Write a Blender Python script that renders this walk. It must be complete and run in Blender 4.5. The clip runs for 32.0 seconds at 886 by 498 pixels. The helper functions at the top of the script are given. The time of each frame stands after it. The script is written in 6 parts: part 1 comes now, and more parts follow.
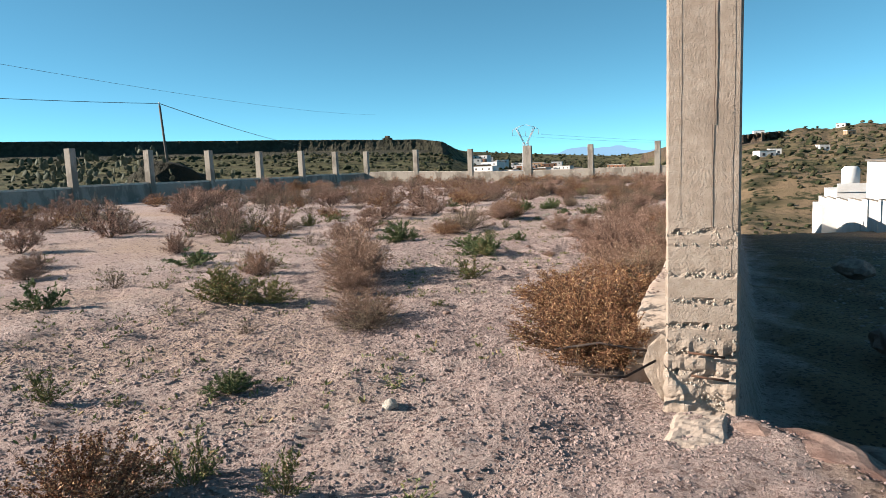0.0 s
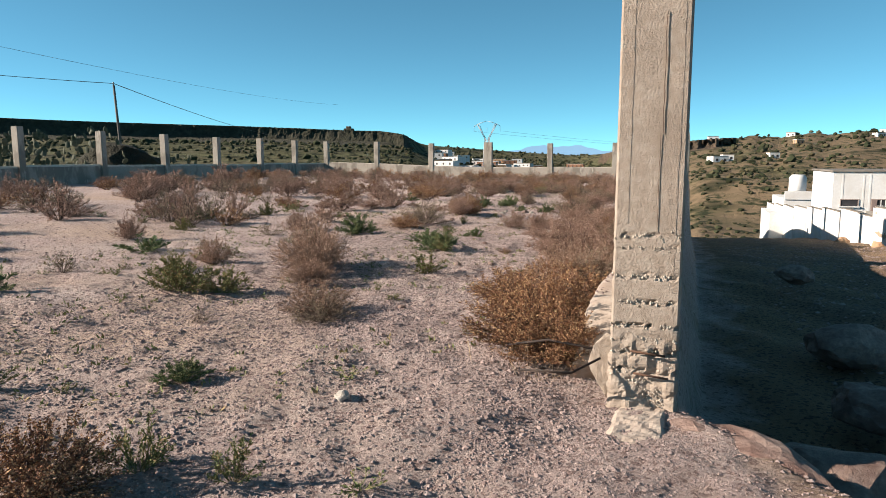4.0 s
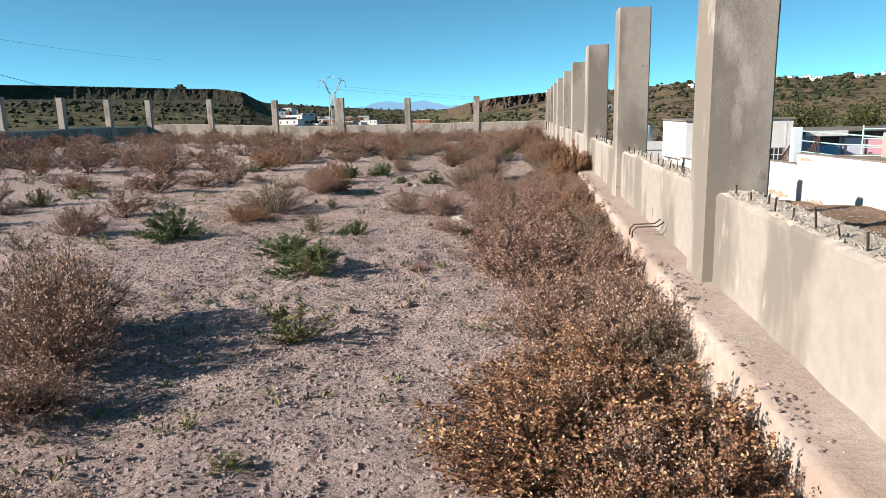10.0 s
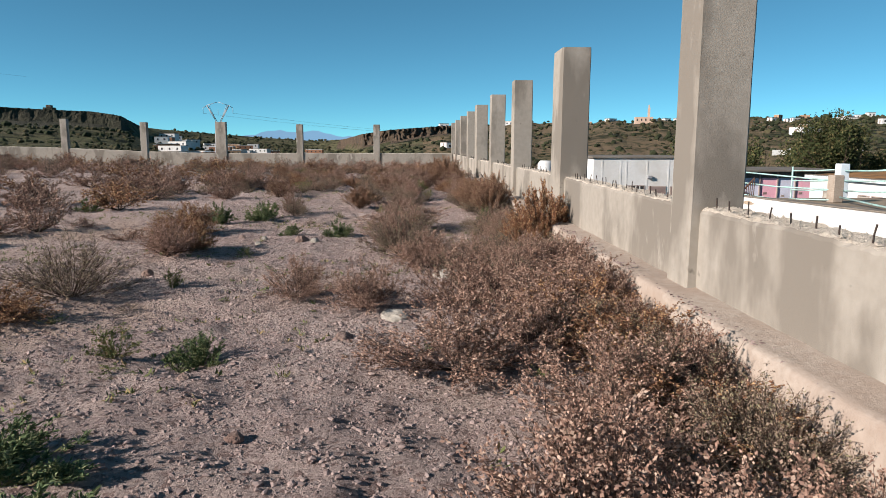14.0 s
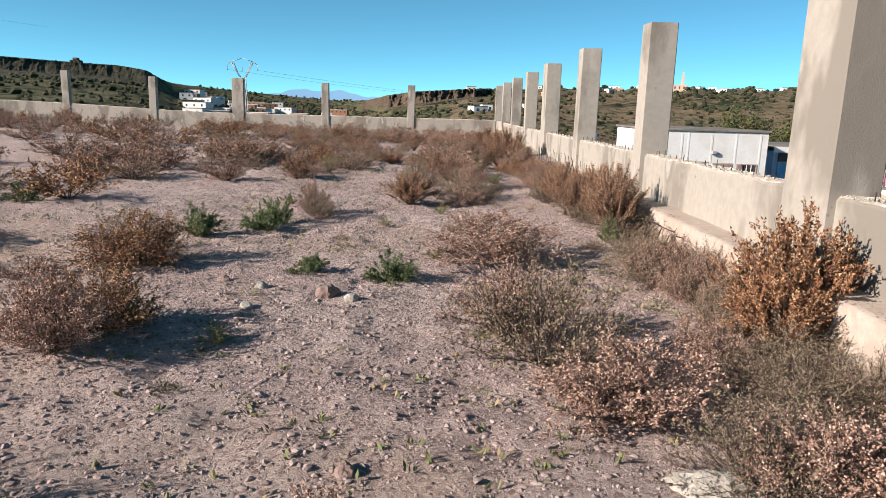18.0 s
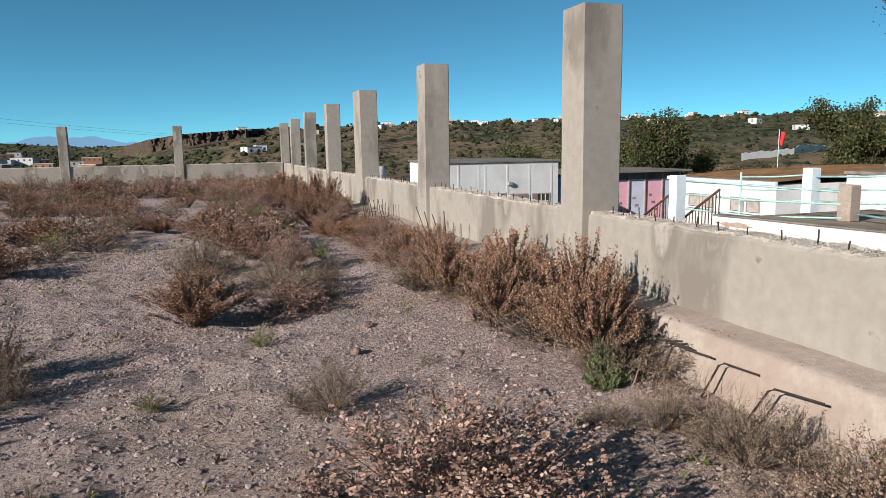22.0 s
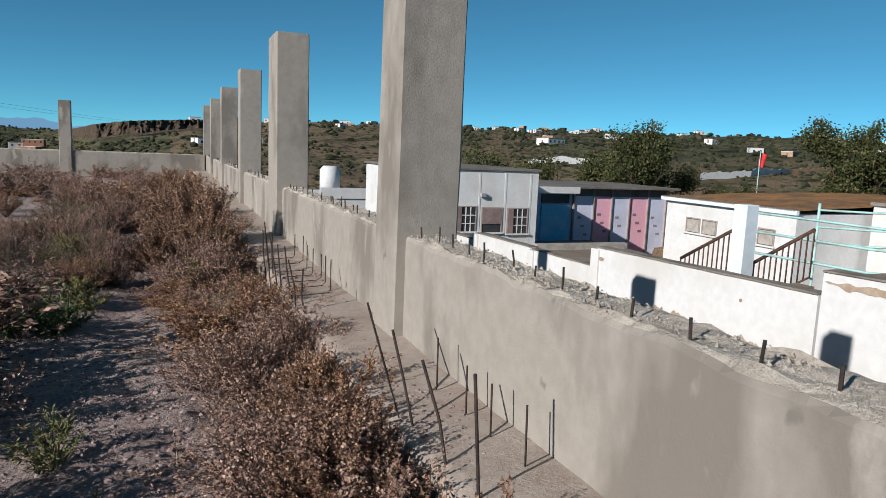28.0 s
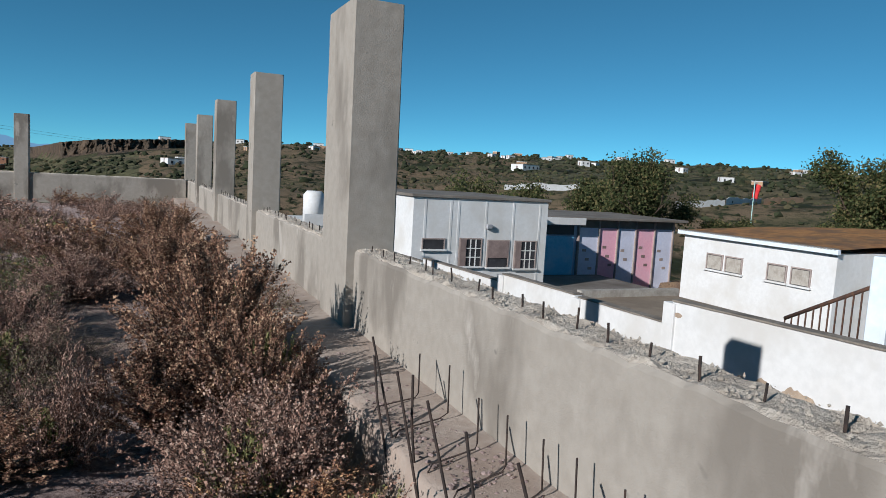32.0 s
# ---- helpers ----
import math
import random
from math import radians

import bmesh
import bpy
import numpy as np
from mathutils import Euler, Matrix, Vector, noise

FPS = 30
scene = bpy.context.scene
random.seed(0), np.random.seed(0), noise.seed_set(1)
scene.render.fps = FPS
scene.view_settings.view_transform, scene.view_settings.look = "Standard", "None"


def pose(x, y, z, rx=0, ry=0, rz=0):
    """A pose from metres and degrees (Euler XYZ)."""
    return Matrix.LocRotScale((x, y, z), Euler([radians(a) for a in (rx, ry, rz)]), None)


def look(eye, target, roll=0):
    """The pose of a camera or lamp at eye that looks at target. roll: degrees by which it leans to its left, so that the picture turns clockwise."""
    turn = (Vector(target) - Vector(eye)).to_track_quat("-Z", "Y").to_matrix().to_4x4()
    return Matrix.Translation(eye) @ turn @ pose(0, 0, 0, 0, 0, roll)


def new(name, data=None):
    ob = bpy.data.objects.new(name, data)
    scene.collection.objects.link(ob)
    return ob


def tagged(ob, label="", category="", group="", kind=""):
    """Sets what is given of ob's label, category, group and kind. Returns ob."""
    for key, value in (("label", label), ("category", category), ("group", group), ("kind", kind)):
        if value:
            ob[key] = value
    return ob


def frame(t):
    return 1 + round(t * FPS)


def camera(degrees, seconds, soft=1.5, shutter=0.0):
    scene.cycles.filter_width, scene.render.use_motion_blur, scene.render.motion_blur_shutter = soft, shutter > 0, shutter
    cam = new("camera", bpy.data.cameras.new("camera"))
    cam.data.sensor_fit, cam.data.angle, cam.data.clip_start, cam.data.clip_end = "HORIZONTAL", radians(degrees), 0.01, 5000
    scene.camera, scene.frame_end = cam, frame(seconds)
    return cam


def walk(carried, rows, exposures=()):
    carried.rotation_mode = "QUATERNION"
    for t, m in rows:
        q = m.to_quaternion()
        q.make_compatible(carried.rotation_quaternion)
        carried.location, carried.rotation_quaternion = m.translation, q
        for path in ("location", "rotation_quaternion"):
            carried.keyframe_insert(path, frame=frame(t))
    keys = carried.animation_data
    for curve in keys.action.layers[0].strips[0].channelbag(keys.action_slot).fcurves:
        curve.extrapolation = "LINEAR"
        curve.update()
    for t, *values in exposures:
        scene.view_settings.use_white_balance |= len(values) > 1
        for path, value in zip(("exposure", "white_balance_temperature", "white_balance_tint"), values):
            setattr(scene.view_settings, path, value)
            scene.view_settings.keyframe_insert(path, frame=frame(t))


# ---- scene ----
# ---- camera and walk ----
cam = camera(66.3, 32.0, 0.3)
PATH = [
    (0, (0.548, -2.58, 1.334), (-0.243, -0.759, 1.095), -2.4),
    (0.5, (0.56, -2.525, 1.324), (-0.183, -0.688, 1.053), -2.5),
    (1, (0.591, -2.557, 1.325), (-0.048, -0.683, 1.041), -1.7),
    (1.5, (0.58, -2.52, 1.324), (-0.046, -0.642, 1.041), -0.7),
    (2, (0.587, -2.521, 1.323), (-0.004, -0.632, 1.038), -1.0),
    (2.5, (0.58, -2.512, 1.325), (-0.092, -0.647, 1.06), -1.5),
    (4.5, (0.597, -2.681, 1.364), (-0.071, -0.814, 1.103), 0.1),
    (5, (0.565, -2.673, 1.352), (-0.097, -0.811, 1.045), 0.6),
    (5.5, (0.582, -2.631, 1.365), (-0.087, -0.774, 1.042), 2.3),
    (6, (0.615, -2.145, 1.301), (-0.037, -0.278, 1.004), 0.6),
    (6.5, (0.555, -1.832, 1.366), (-0.14, -0.002, 0.955), 0.3),
    (7, (0.327, -1.45, 1.44), (-0.342, 0.405, 1.106), -1.5),
    (7.5, (0.146, -1.24, 1.443), (-0.581, 0.58, 1.044), -0.6),
    (8, (-0.182, -0.844, 1.462), (-0.857, 1.001, 1.089), -0.7),
    (8.5, (-0.335, -0.262, 1.402), (-0.835, 1.641, 1.044), 0.3),
    (9, (-0.556, 0.293, 1.371), (-0.984, 2.217, 1.03), -1.6),
    (9.5, (-0.742, 0.688, 1.361), (-1.107, 2.628, 1.041), -0.9),
    (10, (-0.957, 1.144, 1.388), (-1.211, 3.09, 0.999), -1.5),
    (10.5, (-0.994, 1.656, 1.371), (-1.315, 3.607, 1.069), 0.1),
    (11, (-1.188, 2.157, 1.349), (-1.364, 4.129, 1.06), 0.4),
    (11.5, (-1.292, 2.694, 1.302), (-1.491, 4.654, 0.955), -2.9),
    (12, (-1.413, 3.183, 1.346), (-1.62, 5.144, 1.014), -1.2),
    (12.5, (-1.599, 3.609, 1.328), (-1.555, 5.577, 0.974), -0.8),
    (13, (-1.626, 4.123, 1.354), (-1.641, 6.091, 0.997), -2.1),
    (13.5, (-1.619, 4.623, 1.298), (-1.608, 6.586, 0.913), 0.4),
    (14, (-1.734, 5.225, 1.303), (-1.672, 7.201, 1.001), 0.1),
    (14.5, (-1.749, 5.75, 1.313), (-1.746, 7.724, 0.997), 0.5),
    (16.5, (-2.145, 8.005, 1.389), (-2.142, 9.969, 1.012), 1.9),
    (17, (-2.224, 8.471, 1.357), (-2.26, 10.428, 0.946), 2.8),
    (17.5, (-2.49, 8.851, 1.369), (-2.478, 10.806, 0.948), 3.6),
    (18, (-2.532, 9.622, 1.404), (-2.532, 11.58, 0.997), 1.6),
    (18.5, (-2.712, 9.907, 1.432), (-2.618, 11.861, 1.016), 2.9),
    (19, (-2.874, 10.605, 1.396), (-2.703, 12.549, 0.957), 2.8),
    (19.5, (-3.085, 11.107, 1.368), (-2.887, 13.049, 0.936), -0.4),
    (20, (-3.152, 11.71, 1.348), (-2.738, 13.627, 0.955), 2.1),
    (20.5, (-3.12, 12.258, 1.405), (-2.578, 14.148, 1.039), 0.6),
    (21, (-3.013, 12.836, 1.423), (-2.452, 14.735, 1.141), 1.7),
    (21.5, (-2.928, 13.381, 1.473), (-2.262, 15.25, 1.222), -0.4),
    (22, (-2.802, 13.825, 1.436), (-2.187, 15.705, 1.138), -0.9),
    (22.5, (-2.578, 14.483, 1.394), (-1.713, 16.26, 1.088), 2.2),
    (23, (-2.37, 15.015, 1.361), (-1.453, 16.757, 1.011), 0.6),
    (23.5, (-2.072, 15.515, 1.35), (-1.182, 17.269, 0.985), 0.4),
    (24, (-1.762, 15.881, 1.422), (-0.801, 17.599, 1.07), -0.8),
    (24.5, (-1.42, 16.202, 1.457), (-0.466, 17.935, 1.163), 1.6),
    (25, (-1.113, 16.691, 1.402), (-0.379, 18.519, 1.061), 2.8),
    (25.5, (-1.004, 17.104, 1.404), (-0.388, 18.977, 1.069), 1.5),
    (27.5, (-1.088, 19.266, 1.288), (-0.602, 21.192, 1.057), 2.9),
    (28, (-1.079, 19.85, 1.333), (-0.336, 21.685, 1.048), 2.4),
    (28.5, (-1.057, 20.302, 1.337), (-0.303, 22.142, 1.119), 0.4),
    (29, (-1.117, 20.703, 1.324), (-0.184, 22.454, 1.076), 4.4),
    (29.5, (-1.187, 21.18, 1.358), (-0.13, 22.857, 1.094), 2.2),
    (30, (-1.166, 21.563, 1.375), (-0.15, 23.267, 1.128), -0.9),
    (30.5, (-1.141, 22.055, 1.346), (-0.33, 23.867, 1.098), -0.2),
    (31, (-1.178, 22.505, 1.381), (-0.477, 24.367, 1.178), 1.6),
    (31.5, (-1.182, 22.937, 1.371), (-0.491, 24.804, 1.176), 0.3),
    (32, (-1.31, 23.324, 1.395), (-0.488, 25.135, 1.184), 3.3),
]
walk(cam, [(t, look(eye, target, roll)) for t, eye, target, roll in PATH],
     exposures=[(0, 1.26, 6900, 14), (2, 1.2, 7000, 14), (5, 1.15, 7000, 14), (6, 1.22, 6850, 14), (8, 1.3, 6700, 14), (10, 1.06, 6600, 14), (11, 1.15, 6550, 14), (12, 1.05, 6550, 14), (13, 0.75, 6500, 14), (14, 0.66, 6500, 14), (17, 0.84, 6600, 15), (18, 1.06, 6600, 15), (19, 1.1, 6600, 15), (21, 0.75, 6400, 13), (22, 0.52, 6300, 12), (23, 0.38, 6300, 12), (25, 0.15, 6000, 11), (28, 0.24, 6000, 11), (30, 0.1, 5850, 10), (31, 0.17, 5780, 10), (32, 0.15, 5780, 10)])

# ---- world and sun ----
SUN_AZ, SUN_EL = radians(247.2), radians(23.4)
world = bpy.data.worlds.new("sky")
scene.world = world
world.use_nodes = True
wn = world.node_tree.nodes
sky = wn.new("ShaderNodeTexSky")
sky.sky_type, sky.sun_disc = "NISHITA", False
sky.sun_elevation, sky.sun_rotation = SUN_EL, SUN_AZ
sky.altitude, sky.air_density, sky.dust_density, sky.ozone_density = 3000, 0.5, 0.0, 1.0
soft_sky, tinge = wn.new("ShaderNodeGamma"), wn.new("ShaderNodeMix")
soft_sky.inputs[1].default_value = 0.85
tinge.data_type, tinge.blend_type = "RGBA", "MULTIPLY"
tinge.inputs["Factor"].default_value = 1.0
tinge.inputs[7].default_value = (0.43, 1.0, 0.98, 1)
world.node_tree.links.new(sky.outputs[0], soft_sky.inputs[0])
world.node_tree.links.new(soft_sky.outputs[0], tinge.inputs[6])
world.node_tree.links.new(tinge.outputs[2], wn["Background"].inputs[0])
wn["Background"].inputs[1].default_value = 0.105
sun_to = Vector((math.sin(SUN_AZ) * math.cos(SUN_EL), math.cos(SUN_AZ) * math.cos(SUN_EL), math.sin(SUN_EL)))
sun = new("sun", bpy.data.lights.new("sun", "SUN"))
sun.data.energy, sun.data.angle, sun.data.color = 5.0, radians(0.55), (1.0, 0.91, 0.80)
sun.matrix_world = look(sun_to * 100, (0, 0, 0))

# ---- materials ----
def nodes_of(name, rough=0.9, metal=0.0, spec=0.3):
    m = bpy.data.materials.new(name)
    m.use_nodes = True
    nt = m.node_tree
    b = nt.nodes["Principled BSDF"]
    b.inputs["Roughness"].default_value, b.inputs["Metallic"].default_value = rough, metal
    b.inputs["Specular IOR Level"].default_value = spec
    return m, nt, b


def place(nt):
    return nt.nodes.new("ShaderNodeNewGeometry").outputs["Position"]


def noise_tex(nt, vec, scale, detail=5.0, rough=0.6):
    n = nt.nodes.new("ShaderNodeTexNoise")
    n.inputs["Scale"].default_value, n.inputs["Detail"].default_value, n.inputs["Roughness"].default_value = scale, detail, rough
    nt.links.new(vec, n.inputs["Vector"])
    return n.outputs["Fac"]


def ramp(nt, fac, lo, hi):
    r = nt.nodes.new("ShaderNodeMapRange")
    r.inputs["From Min"].default_value, r.inputs["From Max"].default_value = lo, hi
    nt.links.new(fac, r.inputs["Value"])
    return r.outputs["Result"]


def blend(nt, fac, a, b):
    x = nt.nodes.new("ShaderNodeMix")
    x.data_type = "RGBA"
    if isinstance(fac, float):
        x.inputs["Factor"].default_value = fac
    else:
        nt.links.new(fac, x.inputs["Factor"])
    for sock, v in ((x.inputs[6], a), (x.inputs[7], b)):
        if isinstance(v, tuple):
            sock.default_value = (*v, 1)
        else:
            nt.links.new(v, sock)
    return x.outputs[2]


def bumped(nt, b, height, strength, dist=0.02):
    u = nt.nodes.new("ShaderNodeBump")
    u.inputs["Strength"].default_value, u.inputs["Distance"].default_value = strength, dist
    nt.links.new(height, u.inputs["Height"])
    nt.links.new(u.outputs[0], b.inputs["Normal"])


def surface(name, c1, c2, c3, s1=14.0, s2=1.3, rough=0.9, bump=0.4, bscale=90.0, dist=0.012, spec=0.3, metal=0.0):
    """Grain between c1 and c2, with large stains of c3."""
    m, nt, b = nodes_of(name, rough, metal, spec)
    p = place(nt)
    col = blend(nt, ramp(nt, noise_tex(nt, p, s1), 0.35, 0.65), c1, c2)
    col = blend(nt, ramp(nt, noise_tex(nt, p, s2, 4.0), 0.45, 0.7), col, c3)
    nt.links.new(col, b.inputs["Base Color"])
    bumped(nt, b, noise_tex(nt, p, bscale, 6.0, 0.7), bump, dist)
    return m


def foliage(name, c1, c2, c3, rough=0.8):
    """Leaves and seed heads: each island its own shade between c1 and c2, some c3; each plant a little lighter or darker."""
    m, nt, b = nodes_of(name, rough, 0.0, 0.2)
    isl = nt.nodes.new("ShaderNodeNewGeometry").outputs["Random Per Island"]
    rnd = nt.nodes.new("ShaderNodeObjectInfo").outputs["Random"]
    col = blend(nt, isl, c1, c2)
    col = blend(nt, ramp(nt, isl, 0.72, 0.78), col, c3)
    dark = blend(nt, rnd, tuple(v * 0.75 for v in c1), tuple(min(v * 1.25, 1) for v in c2))
    nt.links.new(blend(nt, 0.22, col, dark), b.inputs["Base Color"])
    b.inputs["Subsurface Weight"].default_value = 0.0
    return m


def soil(name, base, light, dark, warm, lower=None):
    m, nt, b = nodes_of(name, 0.95, 0.0, 0.15)
    p = place(nt)
    col = blend(nt, ramp(nt, noise_tex(nt, p, 0.55, 6.0), 0.38, 0.66), base, light)
    col = blend(nt, ramp(nt, noise_tex(nt, p, 0.23, 3.0), 0.5, 0.66), col, warm)
    v = nt.nodes.new("ShaderNodeTexVoronoi")
    v.inputs["Scale"].default_value = 34
    nt.links.new(p, v.inputs["Vector"])
    sep = nt.nodes.new("ShaderNodeSeparateColor")
    nt.links.new(v.outputs["Color"], sep.inputs[0])
    col = blend(nt, ramp(nt, sep.outputs[0], 0.74, 0.90), col, dark)
    col = blend(nt, ramp(nt, noise_tex(nt, p, 6.0, 8.0, 0.75), 0.55, 0.75), col, tuple(0.6 * a + 0.4 * c for a, c in zip(base, dark)))
    col = blend(nt, ramp(nt, noise_tex(nt, p, 70, 4.0), 0.52, 0.75), col, tuple(min(1, x * 1.35) for x in light))
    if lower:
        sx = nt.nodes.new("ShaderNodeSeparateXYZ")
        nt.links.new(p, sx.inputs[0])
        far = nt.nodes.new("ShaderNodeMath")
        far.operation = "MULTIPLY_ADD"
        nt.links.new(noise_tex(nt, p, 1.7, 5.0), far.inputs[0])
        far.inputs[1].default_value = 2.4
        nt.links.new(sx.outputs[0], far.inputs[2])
        # browner earth to the east, its dark tone doubling as the bank's shade
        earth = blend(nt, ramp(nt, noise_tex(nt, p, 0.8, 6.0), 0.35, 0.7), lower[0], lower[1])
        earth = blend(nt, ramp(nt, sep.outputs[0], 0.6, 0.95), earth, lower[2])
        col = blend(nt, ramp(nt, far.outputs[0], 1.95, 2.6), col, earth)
    nt.links.new(col, b.inputs["Base Color"])
    add = nt.nodes.new("ShaderNodeMath")
    add.operation = "MULTIPLY_ADD"
    nt.links.new(v.outputs["Distance"], add.inputs[0])
    add.inputs[1].default_value = -0.35
    low = nt.nodes.new("ShaderNodeMath")
    low.operation = "MULTIPLY_ADD"
    nt.links.new(noise_tex(nt, p, 12, 6.0, 0.7), low.inputs[0])
    low.inputs[1].default_value = 1.6
    nt.links.new(noise_tex(nt, p, 46, 9.0, 0.82), low.inputs[2])
    nt.links.new(low.outputs[0], add.inputs[2])
    bumped(nt, b, add.outputs[0], 1.0, 0.042)
    return m


def scrub(name, green, olive, brown, share, bands=0.0):
    m, nt, b = nodes_of(name, 1.0, 0.0, 0.1)
    p = place(nt)
    col = blend(nt, ramp(nt, noise_tex(nt, p, 0.02, 8.0, 0.65), share, share + 0.14), brown, olive)
    if bands:
        mp = nt.nodes.new("ShaderNodeMapping")
        mp.inputs["Scale"].default_value = (0.006, 0.006, bands)
        nt.links.new(p, mp.inputs["Vector"])
        col = blend(nt, ramp(nt, noise_tex(nt, mp.outputs[0], 1.0, 4.0, 0.6), 0.44, 0.58), col, tuple(v * 1.55 for v in olive))
    col = blend(nt, ramp(nt, noise_tex(nt, p, 0.16, 6.0, 0.7), 0.52, 0.60), col, green)
    col = blend(nt, ramp(nt, noise_tex(nt, p, 0.035, 3.0, 0.6), 0.56, 0.66), col, tuple(v * 0.8 for v in green))
    nt.links.new(col, b.inputs["Base Color"])
    bumped(nt, b, noise_tex(nt, p, 0.25, 6.0, 0.7), 0.7, 2.0)
    return m


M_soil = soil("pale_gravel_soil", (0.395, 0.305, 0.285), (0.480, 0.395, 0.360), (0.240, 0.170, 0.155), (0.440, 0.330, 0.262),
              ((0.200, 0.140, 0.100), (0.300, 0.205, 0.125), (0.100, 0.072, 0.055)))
M_hill_l = scrub("green_terraced_slope", (0.022, 0.025, 0.014), (0.070, 0.069, 0.037), (0.115, 0.098, 0.060), 0.42, 0.55)
M_hill_r = scrub("brown_scrub_slope", (0.030, 0.036, 0.018), (0.100, 0.088, 0.050), (0.175, 0.128, 0.082), 0.48)
M_cliff = surface("dark_scrub_covered_rim", (0.028, 0.028, 0.020), (0.070, 0.066, 0.045), (0.034, 0.037, 0.023), 0.25, 0.05, 1.0, 1.0, 0.5, 3.0)
M_rockface = surface("weathered_brown_rock_face", (0.060, 0.045, 0.033), (0.165, 0.115, 0.078), (0.085, 0.066, 0.046), 0.20, 0.05, 1.0, 1.0, 0.5, 3.0)
def plaster(name, c1, c2, stain, pale):
    m, nt, b = nodes_of(name, 0.9, 0.0, 0.25)
    p = place(nt)
    sc = nt.nodes.new("ShaderNodeMapping")
    sc.inputs["Scale"].default_value = (1.0, 1.0, 0.45)
    nt.links.new(p, sc.inputs["Vector"])
    col = blend(nt, ramp(nt, noise_tex(nt, p, 11), 0.35, 0.65), c1, c2)
    col = blend(nt, ramp(nt, noise_tex(nt, sc.outputs[0], 1.15, 5.0, 0.55), 0.50, 0.58), col, stain)
    col = blend(nt, ramp(nt, noise_tex(nt, sc.outputs[0], 2.3, 6.0, 0.6), 0.60, 0.68), col, pale)
    col = blend(nt, ramp(nt, noise_tex(nt, p, 5.5, 3.0), 0.68, 0.74), col, tuple(v * 0.62 for v in c1))
    nt.links.new(col, b.inputs["Base Color"])
    bumped(nt, b, noise_tex(nt, p, 90, 7.0, 0.7), 0.35, 0.008)
    return m


M_conc = plaster("smooth_grey_render", (0.285, 0.258, 0.222), (0.325, 0.297, 0.258), (0.195, 0.174, 0.148), (0.365, 0.335, 0.295))
M_rough = surface("rough_board_marked_concrete", (0.315, 0.258, 0.210), (0.395, 0.335, 0.280), (0.255, 0.205, 0.165), 22, 2.2, 0.95, 0.8, 80, 0.015)
M_ledge = surface("sandy_concrete_footing", (0.330, 0.270, 0.225), (0.405, 0.345, 0.295), (0.310, 0.240, 0.195), 16, 1.6, 0.95, 0.5, 40, 0.012)
M_break = surface("broken_mortar", (0.500, 0.440, 0.370), (0.620, 0.560, 0.480), (0.400, 0.345, 0.285), 30, 5, 0.95, 0.9, 60, 0.03)
M_rust = surface("rusty_steel", (0.060, 0.034, 0.024), (0.12, 0.060, 0.036), (0.035, 0.026, 0.024), 60, 12, 0.85, 0.5, 200, 0.002)
M_stone = surface("brown_stone", (0.190, 0.130, 0.108), (0.290, 0.215, 0.185), (0.135, 0.080, 0.066), 20, 4, 0.9, 0.7, 50, 0.02)
M_pale = surface("pale_stone", (0.350, 0.322, 0.280), (0.420, 0.392, 0.350), (0.266, 0.238, 0.203), 20, 4, 0.9, 0.6, 50, 0.02)
M_white = surface("weathered_whitewash", (0.590, 0.595, 0.590), (0.650, 0.655, 0.650), (0.540, 0.530, 0.505), 6, 0.7, 0.85, 0.2, 40, 0.01)
M_coping = surface("stained_coping", (0.176, 0.152, 0.128), (0.264, 0.232, 0.192), (0.112, 0.096, 0.080), 12, 1.5, 0.9, 0.6, 50, 0.01)
M_rustroof = surface("lichened_rust_brown_roof", (0.200, 0.098, 0.040), (0.360, 0.185, 0.065), (0.110, 0.074, 0.048), 2.2, 0.6, 0.95, 0.6, 20, 0.03)
M_greyroof = surface("grey_sheet_roof", (0.152, 0.136, 0.120), (0.208, 0.188, 0.164), (0.112, 0.096, 0.080), 4, 0.5, 0.85, 0.3, 30, 0.02)
M_blue = surface("faded_blue_paint", (0.30, 0.42, 0.58), (0.36, 0.48, 0.64), (0.42, 0.5, 0.6), 6, 0.8, 0.7, 0.15, 40, 0.005)
M_azure = surface("azure_paint", (0.10, 0.36, 0.58), (0.14, 0.42, 0.64), (0.25, 0.45, 0.6), 6, 0.8, 0.7, 0.15, 40, 0.005)
M_pink = surface("faded_pink_paint", (0.72, 0.36, 0.46), (0.78, 0.44, 0.52), (0.66, 0.42, 0.5), 6, 0.8, 0.7, 0.15, 40, 0.005)
M_lilac = surface("pale_lilac_paint", (0.55, 0.58, 0.72), (0.62, 0.65, 0.77), (0.5, 0.52, 0.62), 6, 0.8, 0.7, 0.15, 40, 0.005)
M_postblue = surface("pale_blue_whitewash", (0.62, 0.70, 0.76), (0.70, 0.77, 0.82), (0.55, 0.60, 0.62), 6, 1.0, 0.8, 0.2, 40, 0.006)
M_pipe = surface("flaking_turquoise_pipe_paint", (0.32, 0.55, 0.52), (0.42, 0.62, 0.58), (0.25, 0.3, 0.28), 14, 3, 0.6, 0.2, 60, 0.003)
M_dark = surface("dark_opening", (0.03, 0.03, 0.035), (0.045, 0.045, 0.05), (0.02, 0.02, 0.02), 3, 0.5, 0.7, 0.1, 30, 0.005)
M_frame = surface("grey_window_frame", (0.30, 0.25, 0.23), (0.36, 0.30, 0.27), (0.25, 0.2, 0.18), 6, 1, 0.6, 0.1, 40, 0.003)
M_shutter = surface("dusty_brown_shutter", (0.20, 0.15, 0.14), (0.26, 0.2, 0.18), (0.16, 0.12, 0.11), 6, 1, 0.7, 0.1, 40, 0.003)
